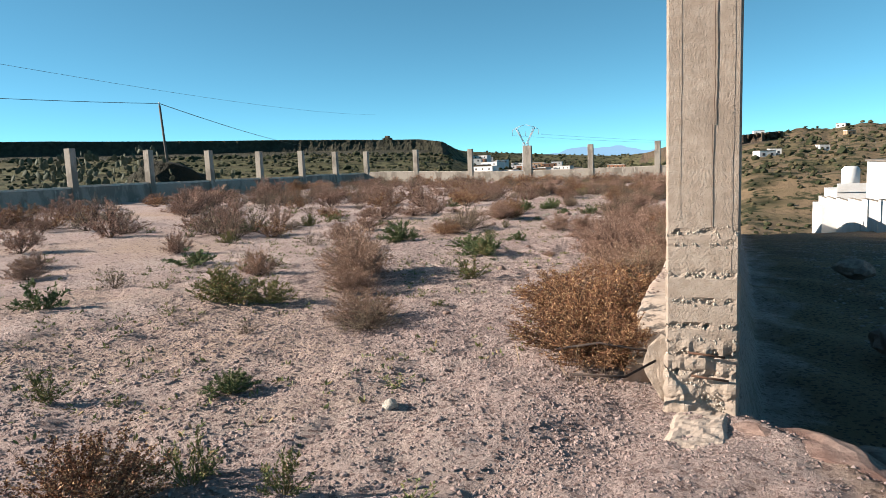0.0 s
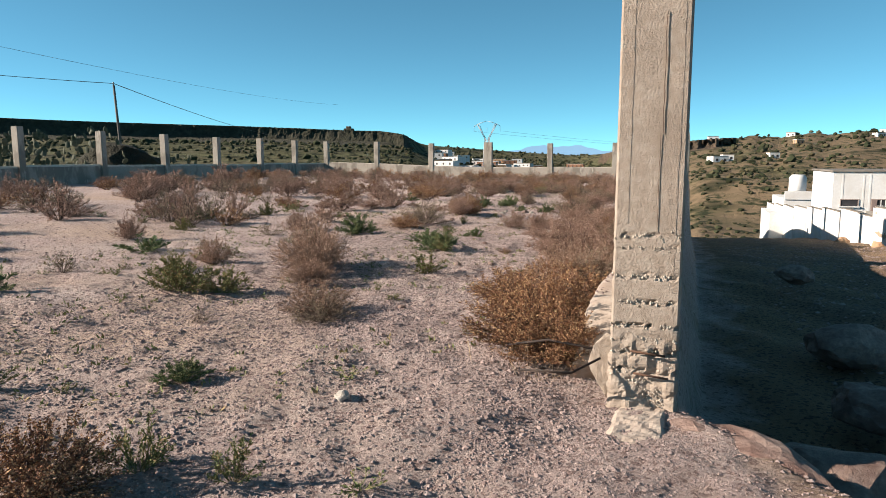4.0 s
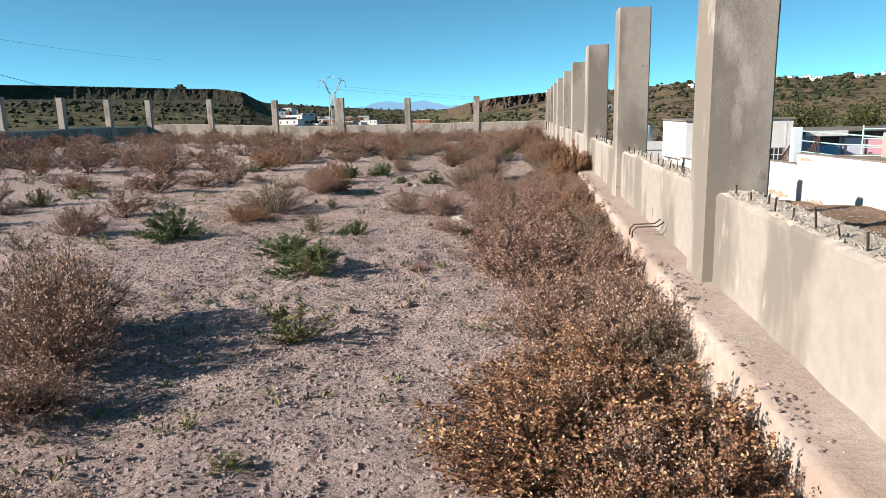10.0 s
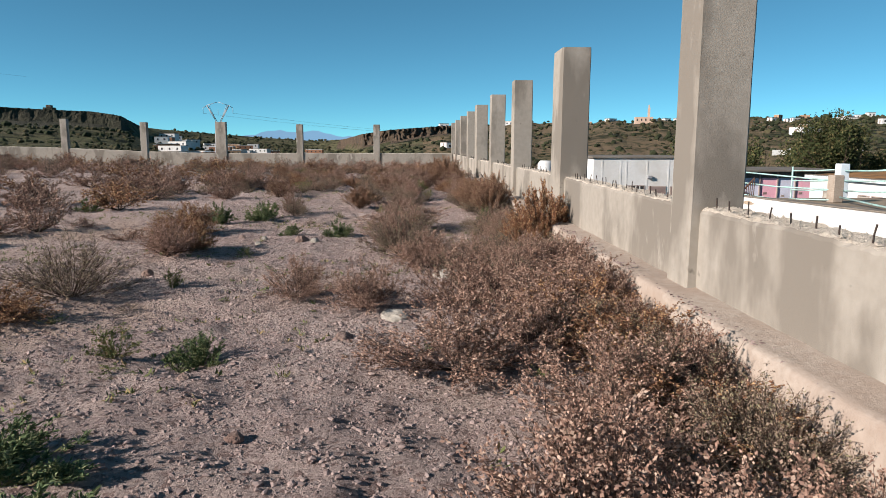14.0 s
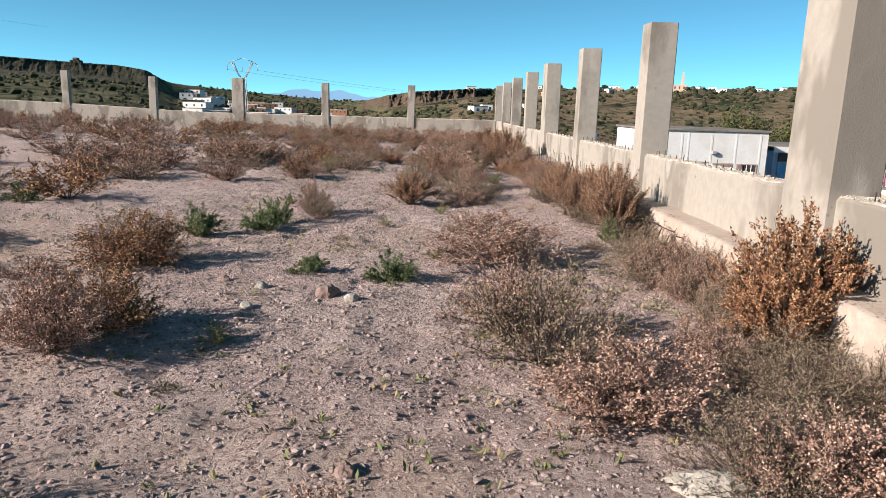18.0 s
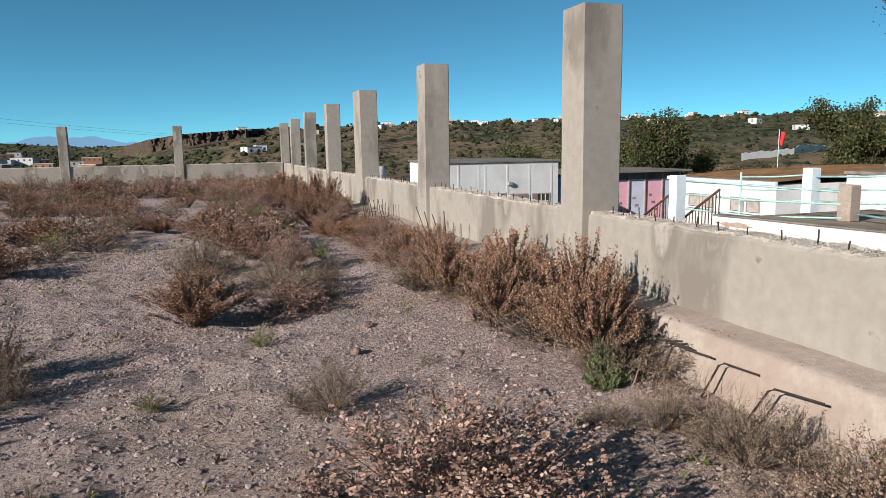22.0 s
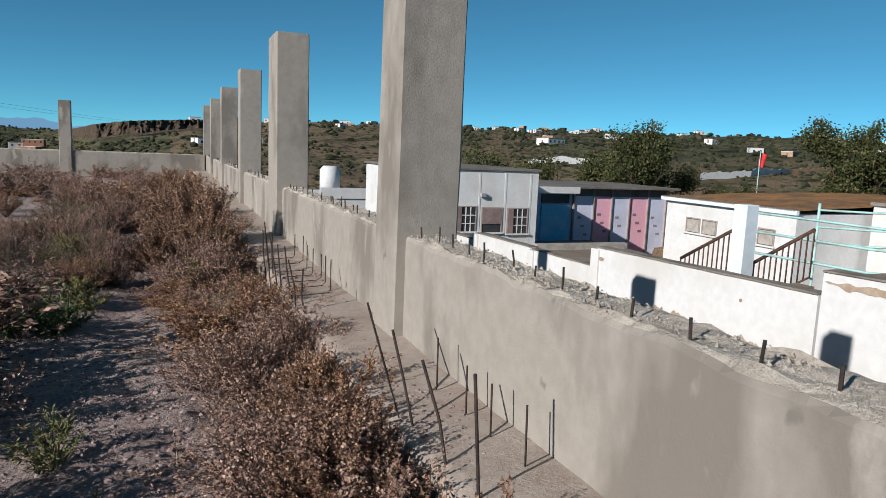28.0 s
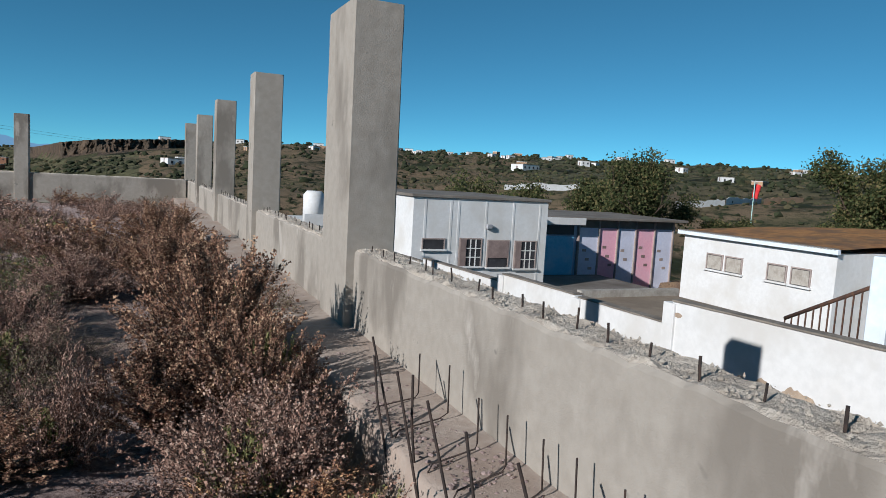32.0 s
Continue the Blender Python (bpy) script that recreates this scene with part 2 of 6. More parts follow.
M_yard = surface("brown_concrete_terrace", (0.225, 0.176, 0.128), (0.270, 0.217, 0.161), (0.180, 0.139, 0.101), 5, 0.5, 0.9, 0.4, 30, 0.01)
M_red = surface("red_cloth", (0.55, 0.03, 0.03), (0.62, 0.05, 0.04), (0.45, 0.02, 0.03), 6, 2, 0.8, 0.1, 40, 0.003)
M_ochre = surface("ochre_wall_paint", (0.364, 0.231, 0.140), (0.420, 0.280, 0.182), (0.315, 0.196, 0.119), 2, 0.3, 0.9, 0.2, 20, 0.01)
M_brickwall = surface("raw_red_brick", (0.30, 0.15, 0.09), (0.38, 0.2, 0.12), (0.25, 0.13, 0.09), 2, 0.3, 0.9, 0.2, 20, 0.01)
M_metal = surface("galvanised_steel", (0.30, 0.31, 0.33), (0.38, 0.39, 0.41), (0.22, 0.22, 0.23), 2, 0.3, 0.6, 0.1, 20, 0.01, 0.4, 0.2)
M_wood = surface("grey_brown_pole", (0.10, 0.09, 0.08), (0.15, 0.13, 0.115), (0.07, 0.06, 0.055), 4, 0.5, 0.9, 0.3, 20, 0.01)
M_panel, _nt, _b = nodes_of("dark_solar_glass", 0.12, 0.0, 0.5)
_b.inputs["Base Color"].default_value = (0.012, 0.02, 0.045, 1)
M_glass, _nt, _b = nodes_of("window_glass", 0.08, 0.0, 0.5)
_b.inputs["Base Color"].default_value = (0.05, 0.055, 0.06, 1)
M_bark = surface("dry_stem_bark", (0.062, 0.042, 0.032), (0.115, 0.080, 0.060), (0.042, 0.030, 0.024), 40, 8, 0.95, 0.2, 90, 0.003)
M_greenstem = surface("green_stem", (0.12, 0.14, 0.05), (0.2, 0.2, 0.09), (0.2, 0.14, 0.08), 40, 8, 0.9, 0.2, 90, 0.003)
M_straw = foliage("dry_brown_seed_heads", (0.190, 0.112, 0.080), (0.420, 0.275, 0.200), (0.520, 0.390, 0.300))
M_grey = foliage("grey_brown_twig_leaves", (0.135, 0.098, 0.074), (0.310, 0.230, 0.175), (0.190, 0.180, 0.100))
M_brown = foliage("dark_brown_seed_heads", (0.165, 0.095, 0.072), (0.410, 0.265, 0.205), (0.480, 0.350, 0.275))
M_stub = surface("dark_stub_steel", (0.026, 0.020, 0.018), (0.055, 0.036, 0.028), (0.018, 0.015, 0.014), 60, 12, 0.8, 0.3, 200, 0.002)
M_rustleaf = foliage("rust_brown_leaves", (0.105, 0.048, 0.032), (0.330, 0.175, 0.095), (0.520, 0.350, 0.190))
M_orange = foliage("orange_brown_leaves", (0.120, 0.050, 0.030), (0.350, 0.175, 0.090), (0.500, 0.330, 0.185))
M_russet = foliage("russet_brown_leaves", (0.120, 0.060, 0.042), (0.360, 0.210, 0.135), (0.480, 0.335, 0.215))
M_yellow = foliage("yellow_green_leaves", (0.085, 0.095, 0.036), (0.235, 0.235, 0.090), (0.300, 0.190, 0.100))
M_green = foliage("fresh_green_leaves", (0.055, 0.086, 0.036), (0.135, 0.180, 0.080), (0.235, 0.240, 0.125))
M_olive = foliage("olive_green_leaves", (0.085, 0.106, 0.038), (0.170, 0.183, 0.076), (0.264, 0.178, 0.093))
M_tree = foliage("dark_tree_leaves", (0.020, 0.030, 0.010), (0.080, 0.092, 0.032), (0.135, 0.112, 0.048))
M_euc = foliage("grey_green_tree_leaves", (0.030, 0.042, 0.022), (0.090, 0.110, 0.060), (0.150, 0.145, 0.090))
M_cactus = surface("dusty_cactus_green", (0.035, 0.05, 0.03), (0.07, 0.085, 0.055), (0.1, 0.1, 0.07), 6, 1, 0.8, 0.3, 30, 0.01)


# far scenery: haze put into the colour, plus a faint glow
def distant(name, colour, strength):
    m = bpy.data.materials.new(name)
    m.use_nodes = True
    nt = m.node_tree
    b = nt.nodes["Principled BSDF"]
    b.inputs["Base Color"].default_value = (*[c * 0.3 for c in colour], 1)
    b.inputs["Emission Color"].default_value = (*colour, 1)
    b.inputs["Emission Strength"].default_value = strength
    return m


M_mount = distant("blue_haze_glow", (0.19, 0.36, 0.54), 0.62)


# ---- mesh helpers ----
def mesh_ob(name, verts, faces, mats, parent=None, smooth=False, index=None):
    me = bpy.data.meshes.new(name)
    me.from_pydata([tuple(v) for v in verts], [], [tuple(int(i) for i in q) for q in faces])
    for m in mats if isinstance(mats, (list, tuple)) else [mats]:
        me.materials.append(m)
    if index is not None:
        me.polygons.foreach_set("material_index", np.asarray(index, np.int32))
    if smooth:
        me.polygons.foreach_set("use_smooth", np.ones(len(me.polygons), bool))
    me.update()
    ob = new(name, me)
    if parent:
        ob.parent = parent
    return ob


def part(name, bm, material, parent=None, label=""):
    me = bpy.data.meshes.new(name)
    bm.to_mesh(me)
    bm.free()
    me.materials.append(material)
    ob = new(name, me)
    if parent:
        ob.parent = parent
    return tagged(ob, label) if label else ob


def share(name, ob, parent, m):
    """Another object on the same mesh."""
    o = new(name, ob.data)
    o.parent = parent
    o.matrix_basis = m
    return o


def box_bm(x0, x1, y0, y1, z0, z1, bevel=0.0):
    bm = bmesh.new()
    bmesh.ops.create_cube(bm, size=1.0)
    for v in bm.verts:
        v.co = Vector((x0 + (v.co.x + 0.5) * (x1 - x0), y0 + (v.co.y + 0.5) * (y1 - y0), z0 + (v.co.z + 0.5) * (z1 - z0)))
    if bevel:
        bmesh.ops.bevel(bm, geom=bm.edges[:], offset=bevel, segments=1, affect="EDGES")
    return bm


def box(name, x0, x1, y0, y1, z0, z1, material, parent=None, bevel=0.0, label=""):
    return part(name, box_bm(x0, x1, y0, y1, z0, z1, bevel), material, parent, label)


def thing(name, label, category, m=None, group=""):
    e = new(name)
    e.empty_display_size = 0.2
    if m is not None:
        e.matrix_basis = m
    return tagged(e, label, category, group)


def tube_geo(points, radii, sides=5):
    """Vertices and faces of a tapered tube along points."""
    vs, fs = [], []
    pts = [Vector(p) for p in points]
    for i, p in enumerate(pts):
        d = (pts[min(i + 1, len(pts) - 1)] - pts[max(i - 1, 0)]).normalized()
        a = d.orthogonal().normalized()
        b = d.cross(a)
        for k in range(sides):
            w = 2 * math.pi * k / sides
            vs.append(p + (a * math.cos(w) + b * math.sin(w)) * radii[i])
    for i in range(len(pts) - 1):
        for k in range(sides):
            n = (k + 1) % sides
            fs.append((i * sides + k, i * sides + n, (i + 1) * sides + n, (i + 1) * sides + k))
    fs.append(tuple(range(sides))[::-1])
    fs.append(tuple(range((len(pts) - 1) * sides, len(pts) * sides)))
    return vs, fs


def tube(name, points, radius, material, parent=None, sides=5, tip=None, label=""):
    n = len(points)
    rr = [radius + ((tip if tip is not None else radius) - radius) * i / max(n - 1, 1) for i in range(n)]
    vs, fs = tube_geo(points, rr, sides)
    ob = mesh_ob(name, vs, fs, material, parent, True)
    return tagged(ob, label) if label else ob


# ---- ground ----
def smooth(a, b, v):
    t = np.clip((np.asarray(v, float) - a) / (b - a), 0, 1)
    return t * t * (3 - 2 * t)


AZ = [-180, -120, -80, -56, -36, -25.5, -23.6, -22, -17, -9, -6.6, -5, -2.5, 2, 10, 24, 34, 42, 50, 65, 100, 140, 180]
EL = [1.0, 1.3, 2.6, 3.12, 2.78, 2.45, 2.2, 1.3, 0.9, 0.35, 0.5, 0.95, 1.32, 1.65, 1.92, 2.0, 2.05, 2.05, 2.0, 1.85, 1.6, 1.3, 1.0]
RIDGE = [900, 800, 700, 650, 640, 620, 610, 800, 900, 900, 700, 520, 500, 500, 600, 650, 650, 620, 600, 600, 700, 800, 900]


def wave(x, y):
    return 0.5 * np.sin(x * 0.9 + 1.3 * np.sin(y * 0.7)) + 0.5 * np.sin(y * 1.1 + 0.9 * np.sin(x * 0.8 + 1.7))


def lattice(x, y, s, seed):
    """Smooth random heights between 0 and 1 on a lattice of spacing s."""
    u, v = x / s, y / s
    i, j = np.floor(u), np.floor(v)
    a, b = u - i, v - j
    a, b = a * a * (3 - 2 * a), b * b * (3 - 2 * b)

    def rnd(p, q):
        w = np.sin(p * 127.1 + q * 311.7 + seed) * 43758.5453
        return w - np.floor(w)
    return (rnd(i, j) * (1 - a) + rnd(i + 1, j) * a) * (1 - b) + (rnd(i, j + 1) * (1 - a) + rnd(i + 1, j + 1) * a) * b


def ground_z(x, y):
    x, y = np.asarray(x, float), np.asarray(y, float)
    dx, dy = x + 1.0, y - 12.0
    r, az = np.hypot(dx, dy), np.degrees(np.arctan2(dx, dy))
    # level plot, rising a little to the west
    plot = 0.28 * smooth(-6, -27, x) * smooth(-40, 0, y) + 0.035 * wave(x, y) + 0.012 * np.sin(5.1 * x + 2 * np.sin(3.3 * y)) * np.cos(4.3 * y)
    plot = plot - 0.045 - 0.055 * smooth(-0.9, 0.05, x) * smooth(-0.7, 0.3, y) * smooth(2.1, 1.5, y)
    # crumbly relief of the trodden part
    trodden = smooth(-10, -8, x) * smooth(1.6, 1.2, x) * smooth(-3.2, -2.6, y) * smooth(30, 27, y)
    rough = 0.040 * (lattice(x, y, 0.45, 1) - 0.5) + 0.034 * (lattice(x, y, 0.21, 2) - 0.5) + 0.030 * (lattice(x, y, 0.115, 3) - 0.5) + 0.06 * np.maximum(lattice(x, y, 0.13, 4) - 0.74, 0)
    plot = plot + trodden * rough
    # lower ground to the east
    east = 0.03 * np.clip(x - 2, 0, 45) - np.clip(2.35 + 0.09 * (y - 28), 1.0, 5.2) + 0.06 * wave(x * 1.7, y * 1.3) + 0.03 * np.sin(x * 4 + y * 3)
    edge = np.where(y < 1.3, 0.58 + 0.9 * (1.3 - np.clip(y, -3, 1.3)), 0.50)
    low = smooth(0, 1, (x - edge) / 0.32)
    court = smooth(9.0, 9.7, x) * smooth(28.9, 28.4, x) * smooth(28.0, 28.6, y) * smooth(58.5, 57.5, y)
    near = plot * (1 - low) + (east + court * (-7.3 - east)) * low
    # land outside: valley, then slopes up to the skyline
    el, ridge = np.interp(az, AZ, EL), np.interp(az, AZ, RIDGE)
    wob = 0.10 * np.sin(az * 1.7) + 0.06 * np.sin(az * 4.3 + 1) + 0.04 * np.sin(az * 9.1)
    rim = 1.4 + ridge * np.tan(np.radians(el + wob * (el > 0.5) * smooth(2, 6, az)))
    valley = -9.0 - 6 * smooth(-30, 20, az) - 14 * smooth(-24, -12, az) * smooth(2, -6, az)
    up = np.clip((r - 130) / (ridge - 130), 0, 1)
    wl, wr = smooth(-18, -24, az), smooth(-3, 14, az)
    shape = wl * (0.76 * up ** 1.1 + 0.24 * smooth(0.83, 0.97, up)) + (1 - wl) * ((1 - wr) * (0.82 * up + 0.18 * smooth(0.91, 0.985, up)) + wr * up ** 0.9)
    bumpy = (np.sin(x * 0.043 + 2 * np.sin(y * 0.031)) + np.sin(y * 0.057 + 1.3 * np.sin(x * 0.049))) * np.clip(r / 200, 0, 1) * 1.6 * (1 - up) * (r > 90)
    far = valley + (rim - valley) * shape + bumpy
    far = np.where(r > ridge, rim - 0.012 * (r - ridge), far)
    outside = np.maximum(smooth(-29.5, -75, x), smooth(49.5, 110, y))
    outside = np.maximum(outside, np.maximum(smooth(45, 150, x), smooth(-30, -140, y)))
    return near * (1 - outside) + far * outside


def axis(lo, hi, step, reach, grow):
    mid = list(np.arange(lo, hi, step))
    out, d, v = [], step, hi
    while v < reach:
        out.append(v)
        d = min(d * grow, 60 + 0.05 * v)
        v += d
    neg, d, v = [], step, lo
    while v > -reach:
        d = min(d * grow, 60 - 0.05 * v)
        v -= d
        neg.append(v)
    return np.array(neg[::-1] + mid + out)


gx, gy = axis(-6.5, 1.3, 0.048, 4600, 1.05), axis(-2.6, 26.0, 0.048, 4600, 1.05)
GX, GY = np.meshgrid(gx, gy, indexing="ij")
GZ = ground_z(GX, GY)
ny = len(gy)
ii, jj = np.meshgrid(np.arange(len(gx) - 1), np.arange(ny - 1), indexing="ij")
quads = np.stack([ii * ny + jj, (ii + 1) * ny + jj, (ii + 1) * ny + jj + 1, ii * ny + jj + 1], -1).reshape(-1, 4)
cx, cy = (GX[:-1, :-1] + GX[1:, 1:]).ravel() / 2, (GY[:-1, :-1] + GY[1:, 1:]).ravel() / 2
caz, cr = np.degrees(np.arctan2(cx + 1, cy - 12)), np.hypot(cx + 1, cy - 12)
up = cr / np.interp(caz, AZ, RIDGE)
slot = np.where((caz < 0) | (caz > 30) & (up > 0.5), 2, 3)
slot = np.where((caz < -22.6) & (up > 0.81) & (up < 0.985), 4, slot)
slot = np.where((caz > -7) & (caz < 2.5) & (up > 0.90) & (up < 0.99), 5, slot)
slot = np.where((cx > 0.9) & (cx < 45) & (cy > -30) & (cy < 70), 1, slot)
slot = np.where((cx > -28.3) & (cx <= 0.9) & (cy > -30) & (cy < 47.3), 0, slot)
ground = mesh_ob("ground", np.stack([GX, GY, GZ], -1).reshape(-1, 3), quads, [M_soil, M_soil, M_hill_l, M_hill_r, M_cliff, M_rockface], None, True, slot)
tagged(ground, "pale stony bare ground of a walled plot, with scrubby hills around", "ground", kind="structure")


def gz(x, y):
    return float(ground_z(x, y))


# cliff bands along the rims of the mesa and of the hill
def cliff(az0, az1, share_r, mat, label, fold):
    n, rows = int((az1 - az0) / 0.12), 7
    vs, fs = [], []
    for k in range(n + 1):
        a = az0 + (az1 - az0) * k / n
        R = float(np.interp(a, AZ, RIDGE))
        for j in range(rows + 1):
            s = j / rows
            bulge = fold * (noise.noise(Vector((a * 2.1, s * 1.6, 0))) + 0.6 * noise.noise(Vector((a * 6.0, s * 4.0, 3)))) - 10 * (1 - s) ** 2
            r = R * share_r + bulge
            x, y = -1 + r * math.sin(radians(a)), 12 + r * math.cos(radians(a))
            low = gz(x, y) - 3
            high = 1.4 + R * share_r * math.tan(radians(float(np.interp(a, AZ, EL)) - 0.02)) + 0.6 * noise.noise(Vector((a * 5, 1, 1)))
            vs.append((x, y, low + (high - low) * s))
    for k in range(n):
        for j in range(rows):
            p = k * (rows + 1) + j
            fs.append((p, p + rows + 1, p + rows + 2, p + 1))
    tagged(mesh_ob("cliff_band", vs, fs, mat), label, "cliff", kind="structure")


cliff(-6.8, 3.5, 0.93, M_rockface, "brown rock cliff along the rim of the flat-topped hill", 7)
cliff(-62, -22.3, 0.90, M_cliff, "dark scrub-covered cliff along the rim of the mesa", 1.6)

# distant mountains, with blue haze painted in as a glowing colour
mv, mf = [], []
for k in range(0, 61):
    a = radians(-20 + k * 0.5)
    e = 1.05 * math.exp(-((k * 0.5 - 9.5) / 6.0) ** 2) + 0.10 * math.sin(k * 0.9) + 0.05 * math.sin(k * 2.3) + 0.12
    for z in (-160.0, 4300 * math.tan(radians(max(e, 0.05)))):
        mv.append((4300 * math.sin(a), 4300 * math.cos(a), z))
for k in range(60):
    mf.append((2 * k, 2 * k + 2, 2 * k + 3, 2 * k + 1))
tagged(mesh_ob("backdrop", mv, mf, M_mount), "mountain range on the horizon, its blue haze painted as glow", "mountains", kind="structure")

# ---- boundary wall: pillars, panels, footing ----
def jag(x, y, z, s, seed=0.0):
    return noise.noise(Vector((x * s + seed, y * s - seed, z * s + 2 * seed)))


def pillar(name, x0, y0, w, d, z0, z1, seed, rough=False):
    per, rings = [], 150 if rough else 26
    n, c = (16, 0.012) if rough else (4, 0.012)
    for k in range(n + 1):
        per.append((c + (w - 2 * c) * k / n, 0, 0, -1))
    for k in range(n + 1):
        per.append((w, c + (d - 2 * c) * k / n, 1, 0))
    for k in range(n + 1):
        per.append((w - c - (w - 2 * c) * k / n, d, 0, 1))
    for k in range(n + 1):
        per.append((0, d - c - (d - 2 * c) * k / n, -1, 0))
    vs, fs, idx = [], [], []
    lean = (random.uniform(-0.006, 0.006), random.uniform(-0.006, 0.006))
    for r in range(rings + 1):
        z = z0 + (z1 - z0) * r / rings
        top = 0.985 if r == rings else 1.0
        for px, py, nx, ny_ in per:
            x, y = (px - w / 2) * top + w / 2, (py - d / 2) * top + d / 2
            off = 0.005 * jag(x, y, z, 2.2, seed) + (0.0 if rough else 0.0015 * jag(x, y, z, 15, seed))
            if rough:
                off += 0.003 * (sum(z > zj for zj, _ in JOINTS) % 2) - 0.003 * jag(x, y, z, 2.2, seed)
                for zj, depth in JOINTS:
                    off -= depth * math.exp(-((z - zj) / 0.012) ** 2) * max(0.05, 0.5 + 1.8 * jag(x, y, z, 26, seed))
                if z < 0.42:
                    off += (0.0 if nx > 0 else 0.05) * smooth(0.42, 0.0, z) * (0.2 + jag(x, y, z, 6, seed)) + 0.016 * jag(x, y, z, 22, seed) * smooth(0.42, 0.3, z)
            h = (z - z0) * 1.0
            vs.append((x0 + x + nx * off + lean[0] * h, y0 + y + ny_ * off + lean[1] * h, z))
    m = len(per)
    for r in range(rings):
        for k in range(m):
            q = (k + 1) % m
            fs.append((r * m + k, r * m + q, (r + 1) * m + q, (r + 1) * m + k))
    fs.append(tuple(range(rings * m, rings * m + m)))
    ob = mesh_ob(name, vs, fs, M_rough if rough else M_conc, None, False)
    return ob


JOINTS = [(0.93, 0.02), (0.865, 0.008), (0.70, 0.022), (0.55, 0.022), (0.41, 0.03), (0.26, 0.045), (0.14, 0.05), (0.0, 0.03)]
PX, PW, PD = 0.10, 0.375, 0.40
PD_OF = [0.40, 0.38, 0.36, 0.63, 0.37, 0.40, 0.70, 0.40, 0.40, 0.40, 0.40]
PY = [1.30, 5.44, 9.80, 14.29, 18.91, 23.51, 28.17, 32.85, 37.78, 42.50, 47.15]
PT = [2.66, 2.62, 2.58, 2.57, 2.58, 2.635, 2.64, 2.65, 2.68, 2.66, 2.66]


def wall_top(y):
    return max(0.79, 0.88 - 0.0047 * max(0, y - 15))


for i, (y, zt) in enumerate(zip(PY, PT)):
    ob = pillar("concrete_pillar", PX + (0.093 if i == 0 else 0), y, PW + (0.012 if i > 4 else 0), PD_OF[i], -0.35, zt, 3.1 * i, i == 0)
    tagged(ob, "board-marked raw concrete pillar with a crumbling eroded foot" if i == 0 else "smooth grey rendered concrete pillar rising from the boundary wall",
           "pillar", "pillars of the boundary wall")
    if i == 0:
        # upright plaster seams and a crack on the south face
        for sx, za, zb, rad in ((0.075, 1.0, 2.6, 0.0009), (0.24, 0.95, 1.5, 0.0016), (0.252, 1.5, 2.15, 0.0021), (0.335, 0.5, 2.6, 0.0009)):
            pts = [(PX + 0.093 + sx + 0.004 * jag(sx, 0, z * 9, 1.0), y + 0.0005, z) for z in np.linspace(za, zb, 70)]
            tagged(tube("seam", pts, rad, M_rough if sx in (0.075, 0.335) else M_rust, ob, 4), "rough cement seam" if sx in (0.075, 0.335) else "dark crack in the concrete")
        # pebbles laid bare along the pour joints
        pg = np.random.default_rng(8)
        pv, pf = [], []
        for zj, depth in JOINTS + [(0.33, 0.03), (0.05, 0.03), (-0.05, 0.03)]:
            for _ in range(int(30 + 900 * depth)):
                side = pg.uniform()
                c = np.array([PX + 0.093 + pg.uniform(0.01, PW - 0.01), y + 0.004, zj + pg.normal(0, 0.011 if zj > 0.3 else 0.035)])
                if side < 0.3:
                    c[:2] = PX + 0.093 + 0.003, y + pg.uniform(0.01, PD - 0.01)
                r = 0.003 + 0.009 * pg.uniform() ** 2
                pb = np.array([(1, 0, 0), (-1, 0, 0), (0, 1, 0), (0, -1, 0), (0, 0, 1), (0, 0, -1)]) * pg.uniform(0.6, 1.3, (6, 1)) * r + c
                k = len(pv)
                pv += pb.tolist()
                pf += [(a + k, b + k, c2 + k) for a, b, c2 in ((0, 2, 4), (2, 1, 4), (1, 3, 4), (3, 0, 4), (2, 0, 5), (1, 2, 5), (3, 1, 5), (0, 3, 5))]
        tagged(mesh_ob("pebbles", pv, pf, M_break, ob), "pebbles laid bare along the pour joints", kind="stuff")
        for za, xa, xb in ((0.26, 0.12, 0.31), (0.13, 0.14, 0.33)):
            tube("rebar", [(PX + 0.093 + xa, y - 0.03, za + 0.01), (PX + 0.093 + xb, y - 0.035, za - 0.005)], 0.007, M_rust, ob, 5, label="rusty reinforcing bar laid bare")


